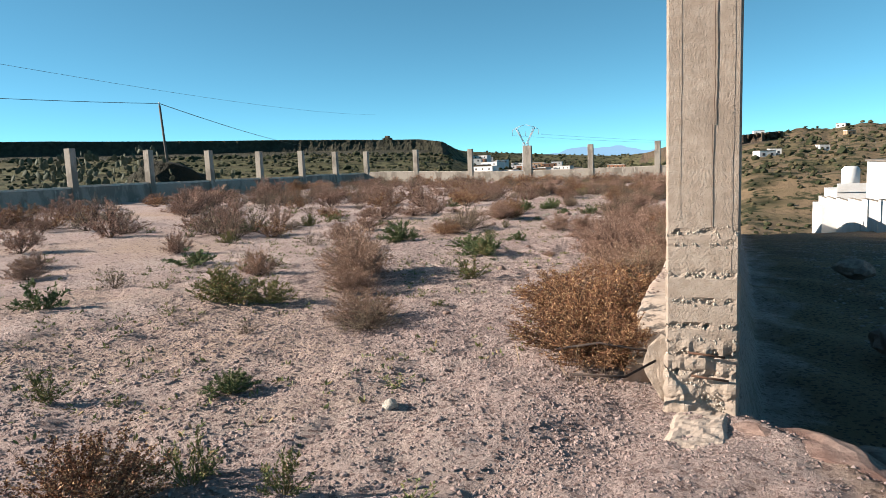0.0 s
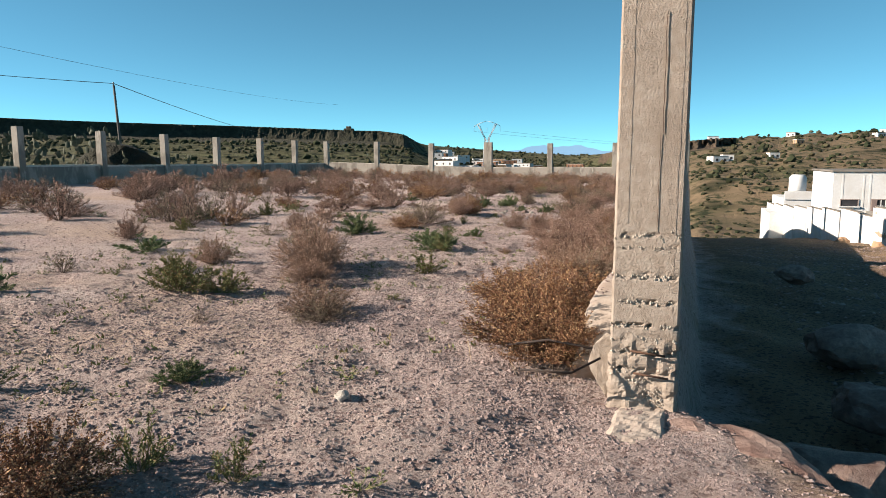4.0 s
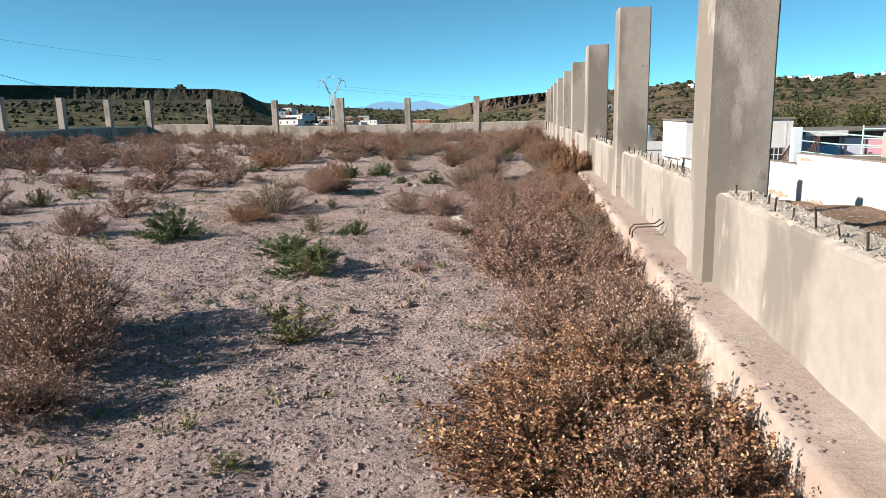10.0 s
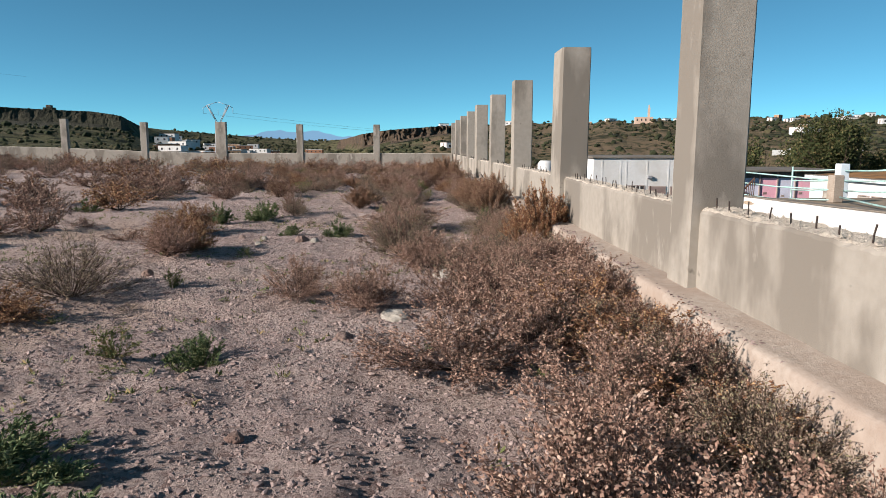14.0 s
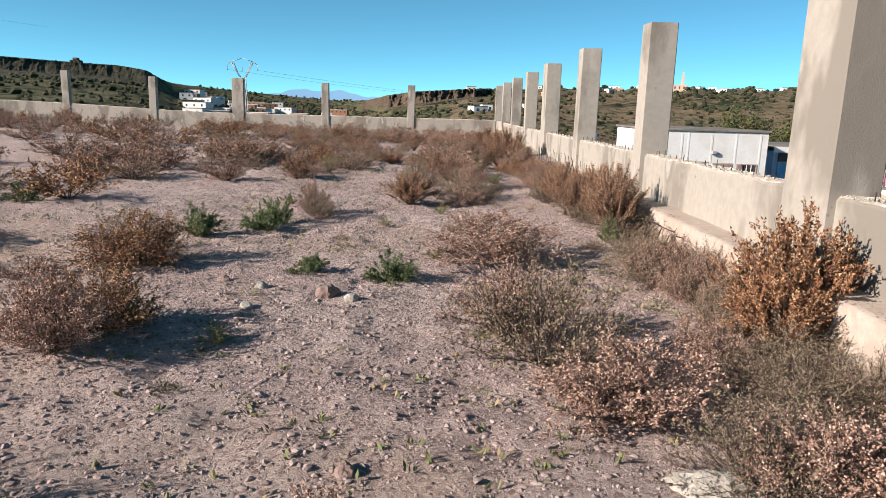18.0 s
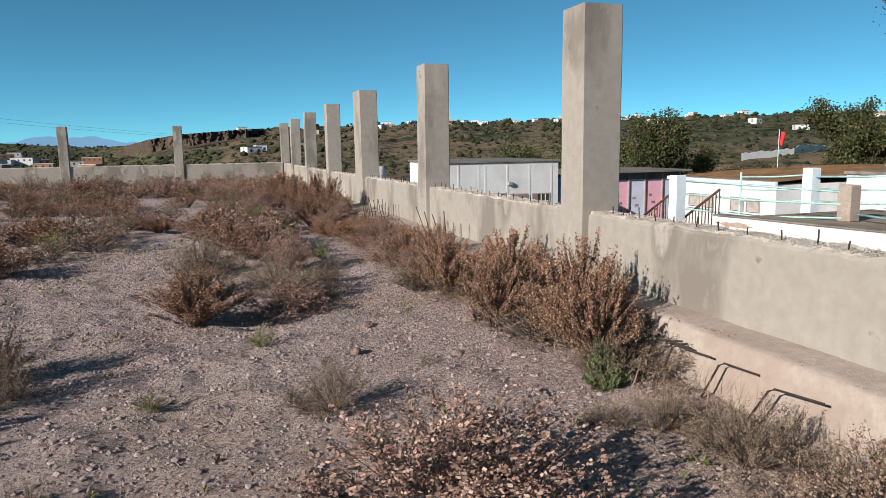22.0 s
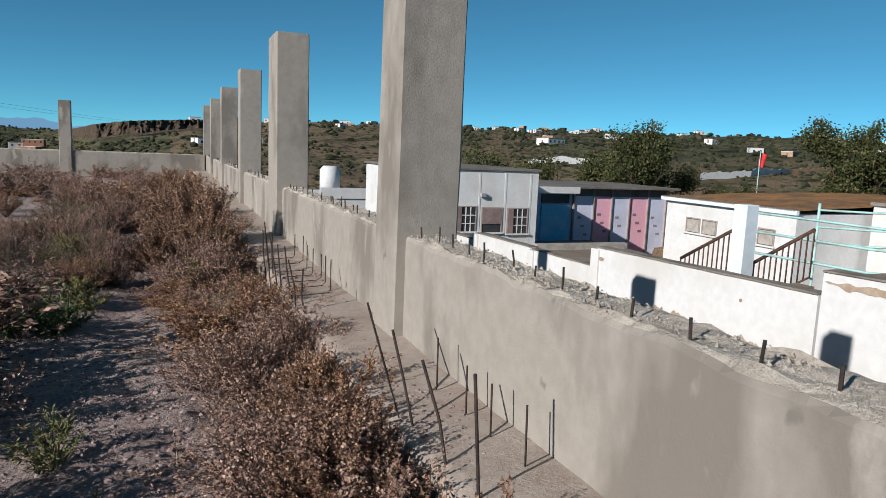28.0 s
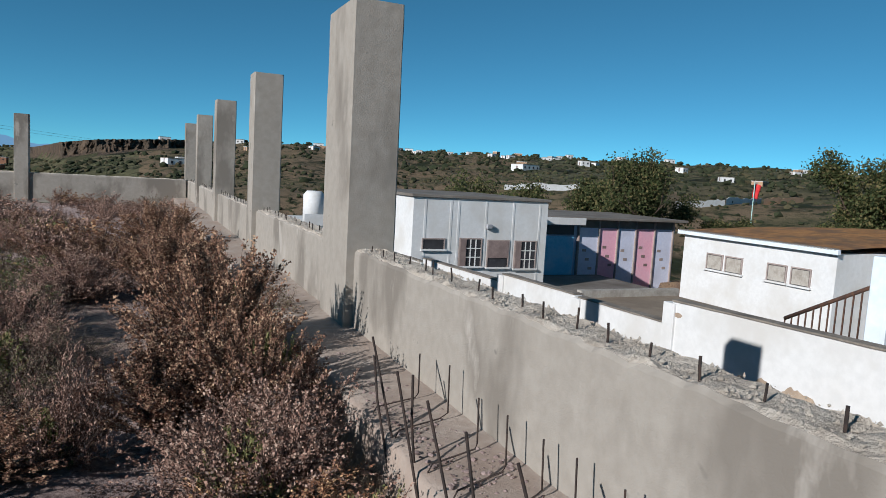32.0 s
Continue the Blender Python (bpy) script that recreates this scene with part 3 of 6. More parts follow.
def wall_panel(name, x0, x1, y0, y1, zb_w, zb_e, topf, seed, label, step=0.07, along_y=True):
    """A low wall with a broken upper edge. Along y; along x when along_y is False (then x and y swap)."""
    n = max(8, int((y1 - y0) / step))
    vs, fs, mi = [], [], []
    rows_w, rows_t, rows_e = [0.0, 0.35, 0.65, 0.84, 0.91, 0.945, 0.975, 1.0], [0.12, 0.3, 0.5, 0.7, 0.88], [1.0, 0.95, 0.8, 0.4, 0.0]
    m = len(rows_w) + len(rows_t) + len(rows_e)
    for k in range(n + 1):
        y = y0 + (y1 - y0) * k / n
        zt = topf(y)
        for s in rows_w:
            z = zb_w + (zt - zb_w) * s
            e = 0.004 * jag(x0, y, z, 2.5, seed) + 0.002 * jag(x0, y, z, 11, seed)
            drop = 0.014 * (jag(x0, y, 0, 5, seed) + 0.8 * jag(x0, y, 3, 19, seed)) if s > 0.93 else 0.0
            vs.append((x0 + e + (0.004 + 0.03 * abs(jag(x0, y, 7, 13, seed)) if s == 1.0 else 0.0), y, z + drop - (0.004 if s == 1.0 else 0)))
        for s in rows_t:
            x = x0 + (x1 - x0) * s
            z = zt + 0.014 * jag(x, y, 0, 7, seed) + 0.018 * jag(x, y, 5, 24, seed) + 0.006
            vs.append((x, y + 0.02 * jag(x, y, 9, 20, seed), z))
        for s in rows_e:
            z = zb_e + (zt - zb_e) * s
            vs.append((x1 - (0.02 if s == 1.0 else 0), y, z + (0.03 * jag(x1, y, 0, 8, seed) if s > 0.9 else 0)))
    if not along_y:
        vs = [(b, a, c) for a, b, c in vs]
    for k in range(n):
        for r in range(m - 1):
            q = (k * m + r, k * m + r + 1, (k + 1) * m + r + 1, (k + 1) * m + r)
            fs.append(q if not along_y else q[::-1])
            mi.append(1 if len(rows_w) - 1 <= r < m - 4 else 0)
    fs.append(tuple(range(m)))
    fs.append(tuple(range(n * m, n * m + m))[::-1])
    mi += [0, 0]
    ob = mesh_ob(name, vs, fs, [M_conc, M_break], None, False, mi)
    return tagged(ob, label, "wall", kind="structure")


def bar_mesh(h, r, bend=0.0):
    pts = [(0, 0, -0.05), (0, 0, h * 0.5), (bend, bend * 0.3, h)]
    return tube_geo(pts, [r, r, r], 6)


STUBS = []
for h, r, b in ((0.062, 0.005, 0.0), (0.072, 0.005, 0.003), (0.05, 0.0045, -0.003), (0.085, 0.0045, 0.005)):
    v, q = bar_mesh(h, r, b)
    me = bpy.data.meshes.new("rebar")
    me.from_pydata([tuple(c) for c in v], [], q)
    me.materials.append(M_stub)
    STUBS.append(me)

RNG = random.Random(4)
for i in range(10):
    y0, y1 = PY[i] + PD_OF[i] - 0.004, PY[i + 1] + 0.004
    w = wall_panel(f"wall_east_{i + 1}", 0.172, 0.40, y0, y1, -0.15, -3.4 if y1 < 34 else -4.6, wall_top, 2.7 * i,
                   "low grey rendered boundary wall with a broken top and rusty bar stubs", 0.05 if i < 7 else 0.15)
    yy = y0 + RNG.uniform(0.1, 0.3)
    while yy < y1 - 0.08:
        o = new("rebar", RNG.choice(STUBS))
        o.parent = w
        o.matrix_basis = pose(0.235 + RNG.uniform(-0.02, 0.03), yy, wall_top(yy) + 0.005, RNG.uniform(-5, 5), RNG.uniform(-5, 5), RNG.uniform(0, 360))
        yy += RNG.uniform(0.19, 0.26)

# footing ledge along the foot of the wall
lv, lf = [], []
NL = 560
prof = 9
for k in range(NL + 1):
    y = 1.68 + (47.0 - 1.68) * k / NL
    xo = -0.09 - 0.20 * float(smooth(17.5, 23, y)) + 0.02 * jag(0, y, 0, 1.4) + 0.012 * jag(0, y, 0, 7)
    zt = (0.29 - 0.09 * float(smooth(16, 26, y)) + 0.012 * jag(0, y, 4, 1.1)) * float(smooth(1.55, 2.7, y)) + 0.02
    for j in range(prof):
        if j < 3:
            x, z = xo - 0.02 * (2 - j) / 2, -0.2 + (zt - 0.02 + 0.2) * j / 2
        elif j == 3:
            x, z = xo + 0.02, zt
        else:
            s = (j - 3) / (prof - 4)
            x, z = xo + 0.02 + (0.174 - xo - 0.02) * s, zt + 0.015 * s
        x += 0.007 * jag(x, y, z, 9, 2.0) if j < prof - 1 else 0
        z += 0.008 * jag(x, y, z, 5, 5.0) if j >= 2 else 0
        lv.append((x, y, z))
for k in range(NL):
    for j in range(prof - 1):
        a = k * prof + j
        lf.append((a, a + prof, a + prof + 1, a + 1)[::-1])
lf.append(tuple(range(prof)))
tagged(mesh_ob("footing_ledge", lv, lf, M_ledge, None, True), "sandy concrete footing ledge along the boundary wall", "ledge", kind="structure")

# bars and stirrups standing out of the footing
def bar(points, r=0.007, label="rusty bent reinforcing bar standing out of the footing"):
    v, q = tube_geo(points, [r] * len(points), 6)
    me = mesh_ob("rebar", v, q, M_stub, None, True)
    return tagged(me, label, "reinforcing bar", "bars of the footing")


for y, top, h in ((26.03, 26.41, .60), (26.07, 26.29, .54), (25.8, 25.87, .57), (25.66, 25.9, .58), (25.36, 25.58, .56), (25.16, 25.28, .55), (24.62, 24.95, .58), (24.5, 24.7, .52), (24.3, 24.42, .5),
                  (21.63, 21.67, .66), (21.84, 22.08, .58), (22.2, 22.5, .58), (22.24, 22.84, .62)):
    x = -0.27 + RNG.uniform(-0.03, 0.03) if y > 24 else -0.2 + RNG.uniform(-0.03, 0.03)
    bar([(x, y - 0.06, 0.0), (x - 0.005, y, 0.14), (x - RNG.uniform(0.0, 0.03), y + (top - y) * 0.55, 0.14 + (h - 0.14) * 0.55), (x - RNG.uniform(0.0, 0.04), top, h)], 0.0058)
for y in (24.85, 25.12, 25.35, 25.58, 25.82, 26.2, 26.52, 21.78, 22.06, 22.3, 22.62):
    w = RNG.uniform(-0.02, 0.02)
    bar([(-0.24, y - 0.12, 0.04), (-0.24, y - 0.12, 0.22), (-0.22, y - 0.11, 0.245), (0.03, y, 0.235), (0.055 + w, y, 0.26), (0.06 + w, y + 0.02, 0.44 + RNG.uniform(0, 0.06))], 0.004,
        "rusty bent stirrup standing out of the footing")
for y, ym, ye in ((17.70, 17.52, 17.12), (17.62, 17.34, 17.2), (17.3, 17.2, 16.95), (16.95, 16.82, 16.62), (16.55, 16.4, 16.15)):
    x = -0.22 + RNG.uniform(-0.04, 0.04)
    bar([(x - 0.03, y, -0.03), (x, ym + 0.03, 0.19), (x + 0.01, ym, 0.21), (x + 0.06, ye, 0.22 + RNG.uniform(-0.02, 0.03))], 0.0065)
for y in (7.05, 7.2):
    bar([(-0.10, y, 0.1), (-0.08, y, 0.36), (-0.05, y - 0.02, 0.40), (0.10, y - 0.16, 0.43), (0.14, y - 0.19, 0.47)], 0.006)
bar([(-0.55, 1.75, 0.10), (-0.25, 1.72, 0.17), (0.12, 1.62, 0.16)], 0.009)
bar([(-0.30, 1.15, 0.13), (0.0, 1.12, 0.15), (0.14, 1.3, 0.20)], 0.008)

# far wall and west wall
def other_pillar(x, y, w, zt):
    ob = pillar("concrete_pillar", x, y, w, 0.32, gz(x, y) - 0.3, zt, x + y)
    tagged(ob, "wide grey concrete gate pillar in the far boundary wall" if w > 0.5 else "grey concrete pillar of the far boundary wall", "pillar", "pillars of the boundary wall")


FX = [-4.66, -9.28, -14.10, -18.58, -23.25, -27.8]
def far_top(x):
    return 0.82 + 0.36 * float(smooth(-14, -27, x))


xa = 0.12
for i, x in enumerate(FX):
    w = 0.62 if i == 2 else 0.38
    other_pillar(x, 46.9, w, far_top(x) + (1.72 if i != 2 else 1.85))
    wall_panel(f"wall_north_{i + 1}", 46.95, 47.15, x + w - 0.004, xa, -0.6, -2.0, far_top, 5.3 * i, "low grey rendered far boundary wall with a broken top", 0.2, False)
    xa = x + 0.004
LY = [42.44, 37.96, 33.28, 28.72, 24.22, 19.63, 15.0, 10.5, 6.0, 1.5, -3.0]
ya = 46.9
for i, y in enumerate(LY):
    zt = gz(-28, y) + 0.92
    other_pillar(-28.0, y, 0.38, zt + 1.72)
    wall_panel(f"wall_west_{i + 1}", -27.95, -27.75, y + 0.316, ya + 0.004, -0.6, -0.6, lambda t, z=zt: z, 7.7 * i, "low grey rendered west boundary wall in shade", 0.25)
    ya = y

# ---- school below the wall ----
SW = [(11.0, 27.65, -0.02, -0.35, 9.05), (27.7, 33.95, -0.75, -0.88, 9.0), (34.05, 37.2, -1.38, -1.42, 9.0), (37.35, 41.1, -1.38, -1.43, 9.0),
      (41.25, 47.4, -1.68, -1.79, 9.0), (47.55, 53.6, -1.96, -2.1, 9.0), (53.8, 60.0, -2.3, -2.45, 9.0), (60.2, 67.0, -2.7, -2.8, 9.0), (67.2, 74, -3.0, -3.1, 9.0), (74.2, 81, -3.3, -3.4, 9.0)]
for i, (y0, y1, za, zb, x1) in enumerate(SW):
    n = 12
    vs, fs = [], []
    for k in range(n + 1):
        s = k / n
        y, z = y0 + (y1 - y0) * s, za + (zb - za) * s
        vs += [(8.8, y, -6.0), (8.8 + 0.01 * jag(0, y, 0, 0.7), y, z - 0.02 * abs(jag(y, 0, 0, 1.1))), (x1, y, z - 0.005), (x1, y, -6.0)]
    for k in range(n):
        a = 4 * k
        for j in range(3):
            fs.append((a + j, a + 4 + j, a + 5 + j, a + 1 + j)[::-1])
    fs += [(0, 1, 2, 3), (4 * n + 3, 4 * n + 2, 4 * n + 1, 4 * n)]
    w = tagged(mesh_ob(f"wall_school_{i + 1}", vs, fs, M_white), "whitewashed school boundary wall with a stained coping", "wall", kind="structure")
    cop = mesh_ob("coping", [(8.765 if j in (0, 1) else x1 + 0.05, y0 + (y1 - y0) * (k / n) + (0.03 if 0 < k < n else 0), za + (zb - za) * (k / n) + (0.035 if j in (1, 2) else 0.0) + 0.012 * jag(j, k, i, 3.3)) for k in range(n + 1) for j in range(4)],
                  [(4 * k + j, 4 * k + 4 + j, 4 * k + 4 + (j + 1) % 4, 4 * k + (j + 1) % 4)[::-1] for k in range(n) for j in range(4)] + [(0, 1, 2, 3), (4 * n + 3, 4 * n + 2, 4 * n + 1, 4 * n)], M_coping, w)
for y0, y1, za in ((33.97, 34.05, -0.92), (37.22, 37.33, -1.44), (41.12, 41.23, -1.46)):
    tagged(box("pier", 8.74, 9.08, y0 - 0.12, y1 + 0.12, -6, za, M_white, None, 0.01), "whitewashed pier of the school wall", "pier", kind="structure")


def window(parent, axis_y, a0, a1, z0, z1, at, style="bars"):
    """A window in a wall: in the plane y = at (axis_y) or x = at; a0..a1 is the span along the wall."""
    def bx(name, p0, p1, q0, q1, d0, d1, m, par, label=""):
        if axis_y:
            return box(name, p0, p1, at + d0, at + d1, q0, q1, m, par, 0.0, label)
        return box(name, at + d0, at + d1, p0, p1, q0, q1, m, par, 0.0, label)
    w = bx("window", a0, a1, z0, z1, -0.02, 0.10, M_shutter if style == "shut" else M_dark, parent)
    t = 0.06
    bx("frame", a0 - t, a1 + t, z1, z1 + t, -0.05, 0.03, M_frame, w)
    bx("frame", a0 - t, a0, z0, z1, -0.05, 0.03, M_frame, w)
    bx("frame", a1, a1 + t, z0, z1, -0.05, 0.03, M_frame, w)
    bx("sill", a0 - 0.12, a1 + 0.12, z0 - 0.08, z0, -0.14, 0.03, M_white, w)
    if style == "bars":
        n = 4
        for k in range(1, n):
            x = a0 + (a1 - a0) * k / n
            bx("bar", x - 0.025, x + 0.025, z0, z1, -0.045, -0.022, M_white, w)
        for k in range(1, 3):
            z = z0 + (z1 - z0) * k / 3
            bx("bar", a0, a1, z - 0.022, z + 0.022, -0.049, -0.026, M_white, w)
        bx("shutter", a0, a0 + (a1 - a0) * 0.28, z0, z1, -0.07, -0.05, M_shutter, w)
    elif style == "pale":
        bx("pane", a0 + 0.03, a1 - 0.03, z0 + 0.03, z1 - 0.03, -0.045, -0.022, M_pale, w)
    elif style == "half":
        bx("shutter", a0, a1, z0 + (z1 - z0) * 0.35, z1, -0.06, -0.022, M_shutter, w)
    return w


hall = thing("school_hall", "white flat-roofed school hall with shuttered windows", "building", pose(0.22, 0, 0.55))
box("wall", 9.9, 17.1, 52, 60.6, -7.5, -0.12, M_white, hall)
box("roof", 9.78, 17.22, 51.9, 60.7, -0.12, 0.02, M_greyroof, hall, 0.02)
for x in (10.45, 11.75, 12.15, 13.6, 15.1, 16.6):
    box("pilaster", x, x + 0.1, 51.985, 52.0, -7.5, -0.13, M_white, hall)
window(hall, True, 10.45, 11.5, -2.5, -2.05, 52, "dark")
window(hall, True, 12.35, 13.45, -3.3, -2.02, 52, "bars")
window(hall, True, 13.85, 14.95, -3.35, -2.08, 52, "half")
window(hall, True, 15.35, 16.5, -3.42, -2.1, 52, "bars")
lamp = box("wall_lamp", 13.65, 13.95, 51.8, 51.99, -1.5, -1.28, M_metal, hall, 0.03, "grey flood lamp on the wall")

annex = thing("school_annex", "low white annex with a round water tank on its roof", "building", pose(0.2, 0, 0.5))
box("wall", 9.0, 13.5, 70, 80, -8, -3.0, M_white, annex)
box("wall", 7.4, 9.0, 66, 74, -8, -4.1, M_white, annex)
box("parapet", 9.0, 13.5, 69.9, 70.1, -3.0, -2.2, M_white, annex)
vs, fs = tube_geo([(10.8, 74, -2.5), (10.8, 74, -0.5), (10.8, 74, -0.2)], [0.8, 0.8, 0.55], 20)
tagged(mesh_ob("water_tank", vs, fs, M_white, None, True), "white round water tank on the annex roof", "tank")
window(annex, True, 10.2, 11.6, -5.0, -4.0, 70, "dark")

shed = thing("painted_classroom", "classroom with pink and lilac painted panels and a grey sheet roof", "building", pose(0.22, 0, 1.3))
box("wall", 20.0, 30.2, 57.15, 64, -8.5, -2.2, M_blue, shed)
box("roof", 19.6, 30.6, 56.4, 64.4, -1.95, -1.8, M_greyroof, shed, 0.02)
box("fascia", 19.6, 22.6, 56.3, 56.4, -2.25, -1.85, M_white, shed)
xs = [22.62, 24.1, 25.5, 26.9, 28.4, 29.9]
for i in range(5):
    box("panel", xs[i] + 0.04, xs[i + 1] - 0.04, 57.0, 57.14, -8.0, -2.45, M_pink if i in (1, 3) else M_lilac, shed)
    box("transom", xs[i] + 0.04, xs[i + 1] - 0.04, 57.02, 57.14, -2.45, -1.96, M_greyroof, shed)
    box("post", xs[i] - 0.04, xs[i] + 0.04, 56.9, 57.1, -8.0, -1.96, M_frame, shed)
    # painted marks that cannot be read
    for k in range(3 if i != 2 else 2):
        px, pz = xs[i] + 0.35 + 0.25 * k, -3.9 - 0.55 * k + 0.2 * (i % 2)
        box("painted_mark", px, px + 0.28, 56.985, 56.999, pz, pz + 0.16, M_shutter if i % 2 else M_frame, shed)
box("post", 29.86, 29.94, 56.9, 57.1, -8.0, -1.96, M_frame, shed)
box("door_panel", 20.3, 22.3, 57.0, 57.14, -8.0, -3.0, M_azure, shed)
box("glazing", 20.3, 22.3, 57.02, 57.14, -2.9, -2.35, M_glass, shed)

hut = thing("school_office", "white school office with a rust-brown lichened roof", "building", pose(0, -0.85, 1.22))
box("wall", 24.0, 46.0, 42.1, 50.4, -7.5, -1.95, M_white, hut)
vs, fs = [], []
NR = 24
for i in range(NR + 1):
    for j in range(NR + 1):
        u, v = i / NR, j / NR
        x, y = 23.75 + 22.5 * u, 41.9 + 8.7 * v
        z = -1.80 + 0.55 * math.sin(math.pi * min(1, u * 1.1)) * (0.6 + 0.4 * math.sin(math.pi * v)) + 0.03 * jag(x, y, 0, 1.5)
        vs.append((x, y, z))
for i in range(NR):
    for j in range(NR):
        a = i * (NR + 1) + j
        fs.append((a, a + NR + 1, a + NR + 2, a + 1))
mesh_ob("roof", vs, fs, M_rustroof, hut, True)
box("fascia", 23.7, 23.86, 41.9, 50.6, -1.98, -1.78, M_postblue, hut)
for k in range(58):
    y = 42.0 + k * 0.148
    box("roof_rib", 23.66, 23.9, y, y + 0.07, -1.80, -1.74, M_greyroof, hut)
for a, b in ((47.85, 48.75), (46.7, 47.6), (44.35, 45.25), (43.2, 44.05)):
    window(hut, False, a, b, -3.5, -2.8, 24.0, "pale")
wing = thing("school_wing", "cream white school wing with a blue painted end", "building", pose(0, -1.1, 1.08))
box("wall", 28.2, 40, 35.6, 42.0, -7.5, -1.35, M_white, wing)
box("coping", 28.05, 40.1, 35.5, 42.08, -1.35, -1.2, M_coping, wing)
box("wall", 28.2, 40, 28.0, 35.55, -7.5, -1.15, M_azure, wing)
box("plinth", 28.1, 28.19, 28.0, 35.55, -3.2, -2.3, M_white, wing)
window(wing, False, 38.9, 39.6, -2.85, -2.45, 28.2, "dark")
window(wing, False, 36.5, 37.1, -2.75, -2.2, 28.2, "dark")
pan = thing("solar_panel", "dark tilted solar panel on the wing roof", "solar panel", pose(29.8, 39.2, -0.02, 22, 0, -40))
box("panel", -0.62, 0.62, -0.42, 0.42, 0.05, 0.09, M_panel, pan)
box("frame", -0.65, 0.65, -0.45, 0.45, 0.02, 0.048, M_metal, pan)
for sx in (-0.5, 0.5):
    box("leg", sx - 0.03, sx + 0.03, 0.25, 0.31, -0.35, 0.02, M_metal, pan)

terrace = tagged(box("terrace", 9.06, 14.0, 11.0, 27.65, -6, -0.42, M_yard), "brown concrete terrace behind the school wall", "terrace", kind="structure")
tagged(box("yard", 9.06, 60, 28.2, 56, -8.4, -6.2, M_yard), "grey-brown school yard floor", "yard", kind="structure")
tagged(box("pavement", 17.6, 23.9, 50.8, 56.3, -7.4, -3.9, M_greyroof), "grey paved school court", "pavement", kind="structure")
slab = thing("roof_slab", "low stained concrete slab roof beside the school wall", "roof", pose(0, -0.45, 0.53))
box("slab", 9.06, 12.4, 34.3, 38.2, -2.25, -2.05, M_yard, slab, 0.02)
box("wall", 9.2, 12.2, 34.4, 38.1, -5, -2.25, M_white, slab)
box("kerb", 9.2, 12.5, 38.1, 38.3, -2.05, -1.86, M_pale, slab)

# railing of posts and pipes
POSTS = [(13.1, 28.85, -5.0, 0.69), (13.0, 25.5, -0.44, 0.87), (13.0, 21.3, -0.44, 1.02), (13.0, 17.0, -0.44, 1.15)]
for x, y, zb, zt in POSTS:
    tagged(box("railing_post", x - 0.17, x + 0.17, y - 0.17, y + 0.17, zb, zt, M_postblue, None, 0.02), "pale blue whitewashed square railing post", "post", "posts of the terrace railing")
tagged(box("concrete_post", 10.83, 11.17, 25.6, 25.95, -0.43, 0.425, M_rough, None, 0.03), "bare brown concrete post stub on the terrace", "post")
for i in range(len(POSTS) - 1):
    (x0, y0, b0, t0), (x1, y1, b1, t1) = POSTS[i], POSTS[i + 1]
    for k, dz in enumerate((0.25, 0.6, 0.95)):
        ob = tube("railing_pipe", [(x0, y0, t0 - dz), (x0 + 0.03, (y0 + y1) / 2, (t0 + t1) / 2 - dz - 0.03), (x1, y1, t1 - dz)], 0.03, M_pipe, None, 7)
        tagged(ob, "flaking turquoise steel railing pipe", "pipe", "pipes of the terrace railing")
tagged(box("railing_post", 9.47, 9.81, 30.03, 30.37, -5.0, 0.53, M_postblue, None, 0.02), "pale blue whitewashed square railing post", "post", "posts of the terrace railing")
tagged(tube("pipe_post", [(12.4, 30.8, -6.3), (12.4, 30.8, 0.53)], 0.032, M_pipe, None, 7), "flaking turquoise upright steel pipe", "post")
for dz in (0.12, 0.5, 0.85):
    tagged(tube("railing_pipe", [(12.4, 30.8, 0.50 - dz), (12.8, 29.8, 0.53 - dz), (13.1, 28.85, 0.62 - dz)], 0.026, M_pipe, None, 7), "flaking turquoise steel railing pipe", "pipe", "pipes of the terrace railing")
for i, (dz, y1) in enumerate(((0.12, 25.9), (0.5, 25.85), (0.92, 25.8))):
    ob = tube("railing_pipe", [(9.79, 30.1, 0.5 - dz), (10.3, 28, 0.44 - dz), (10.85, y1, 0.35 - dz * 0.75)], 0.026, M_pipe, None, 7)
    tagged(ob, "flaking turquoise steel railing pipe", "pipe", "pipes of the terrace railing")

tagged(tube("railing_pipe", [(11.0, 25.5, -0.24), (10.3, 21.5, -0.32), (9.9, 16.0, -0.37)], 0.03, M_pipe, None, 7), "flaking turquoise steel pipe lying on the terrace", "pipe", "pipes of the terrace railing")


def stair_rail(a, b, n):
    r = thing("stair_railing", "rust-red sloping steel stair railing with upright bars", "railing")
    a, b = Vector(a), Vector(b)
    tube("handrail", [a, b], 0.035, M_rust, r, 6)
    tube("bottom_rail", [a - Vector((0, 0, 0.9)), b - Vector((0, 0, 0.9))], 0.02, M_rust, r, 5)
    for k in range(n + 1):
        p = a.lerp(b, k / n)
        tube("baluster", [p, p - Vector((0, 0, 0.9))], 0.016, M_rust, r, 5)


stair_rail((9.74, 32.05, -0.86), (9.62, 30.42, 0.01), 11)
stair_rail((9.91, 30.25, -0.72), (10.01, 28.9, 0.18), 11)
steps = thing("stair", "concrete stair between yard and terrace", "stair", pose(0, 0, 0.42))
for k in range(12):
    box("step", 9.08, 9.6, 32.4 - 0.36 * k, 32.74 - 0.36 * k, -5.0, -2.75 + 0.14 * k, M_yard, steps)

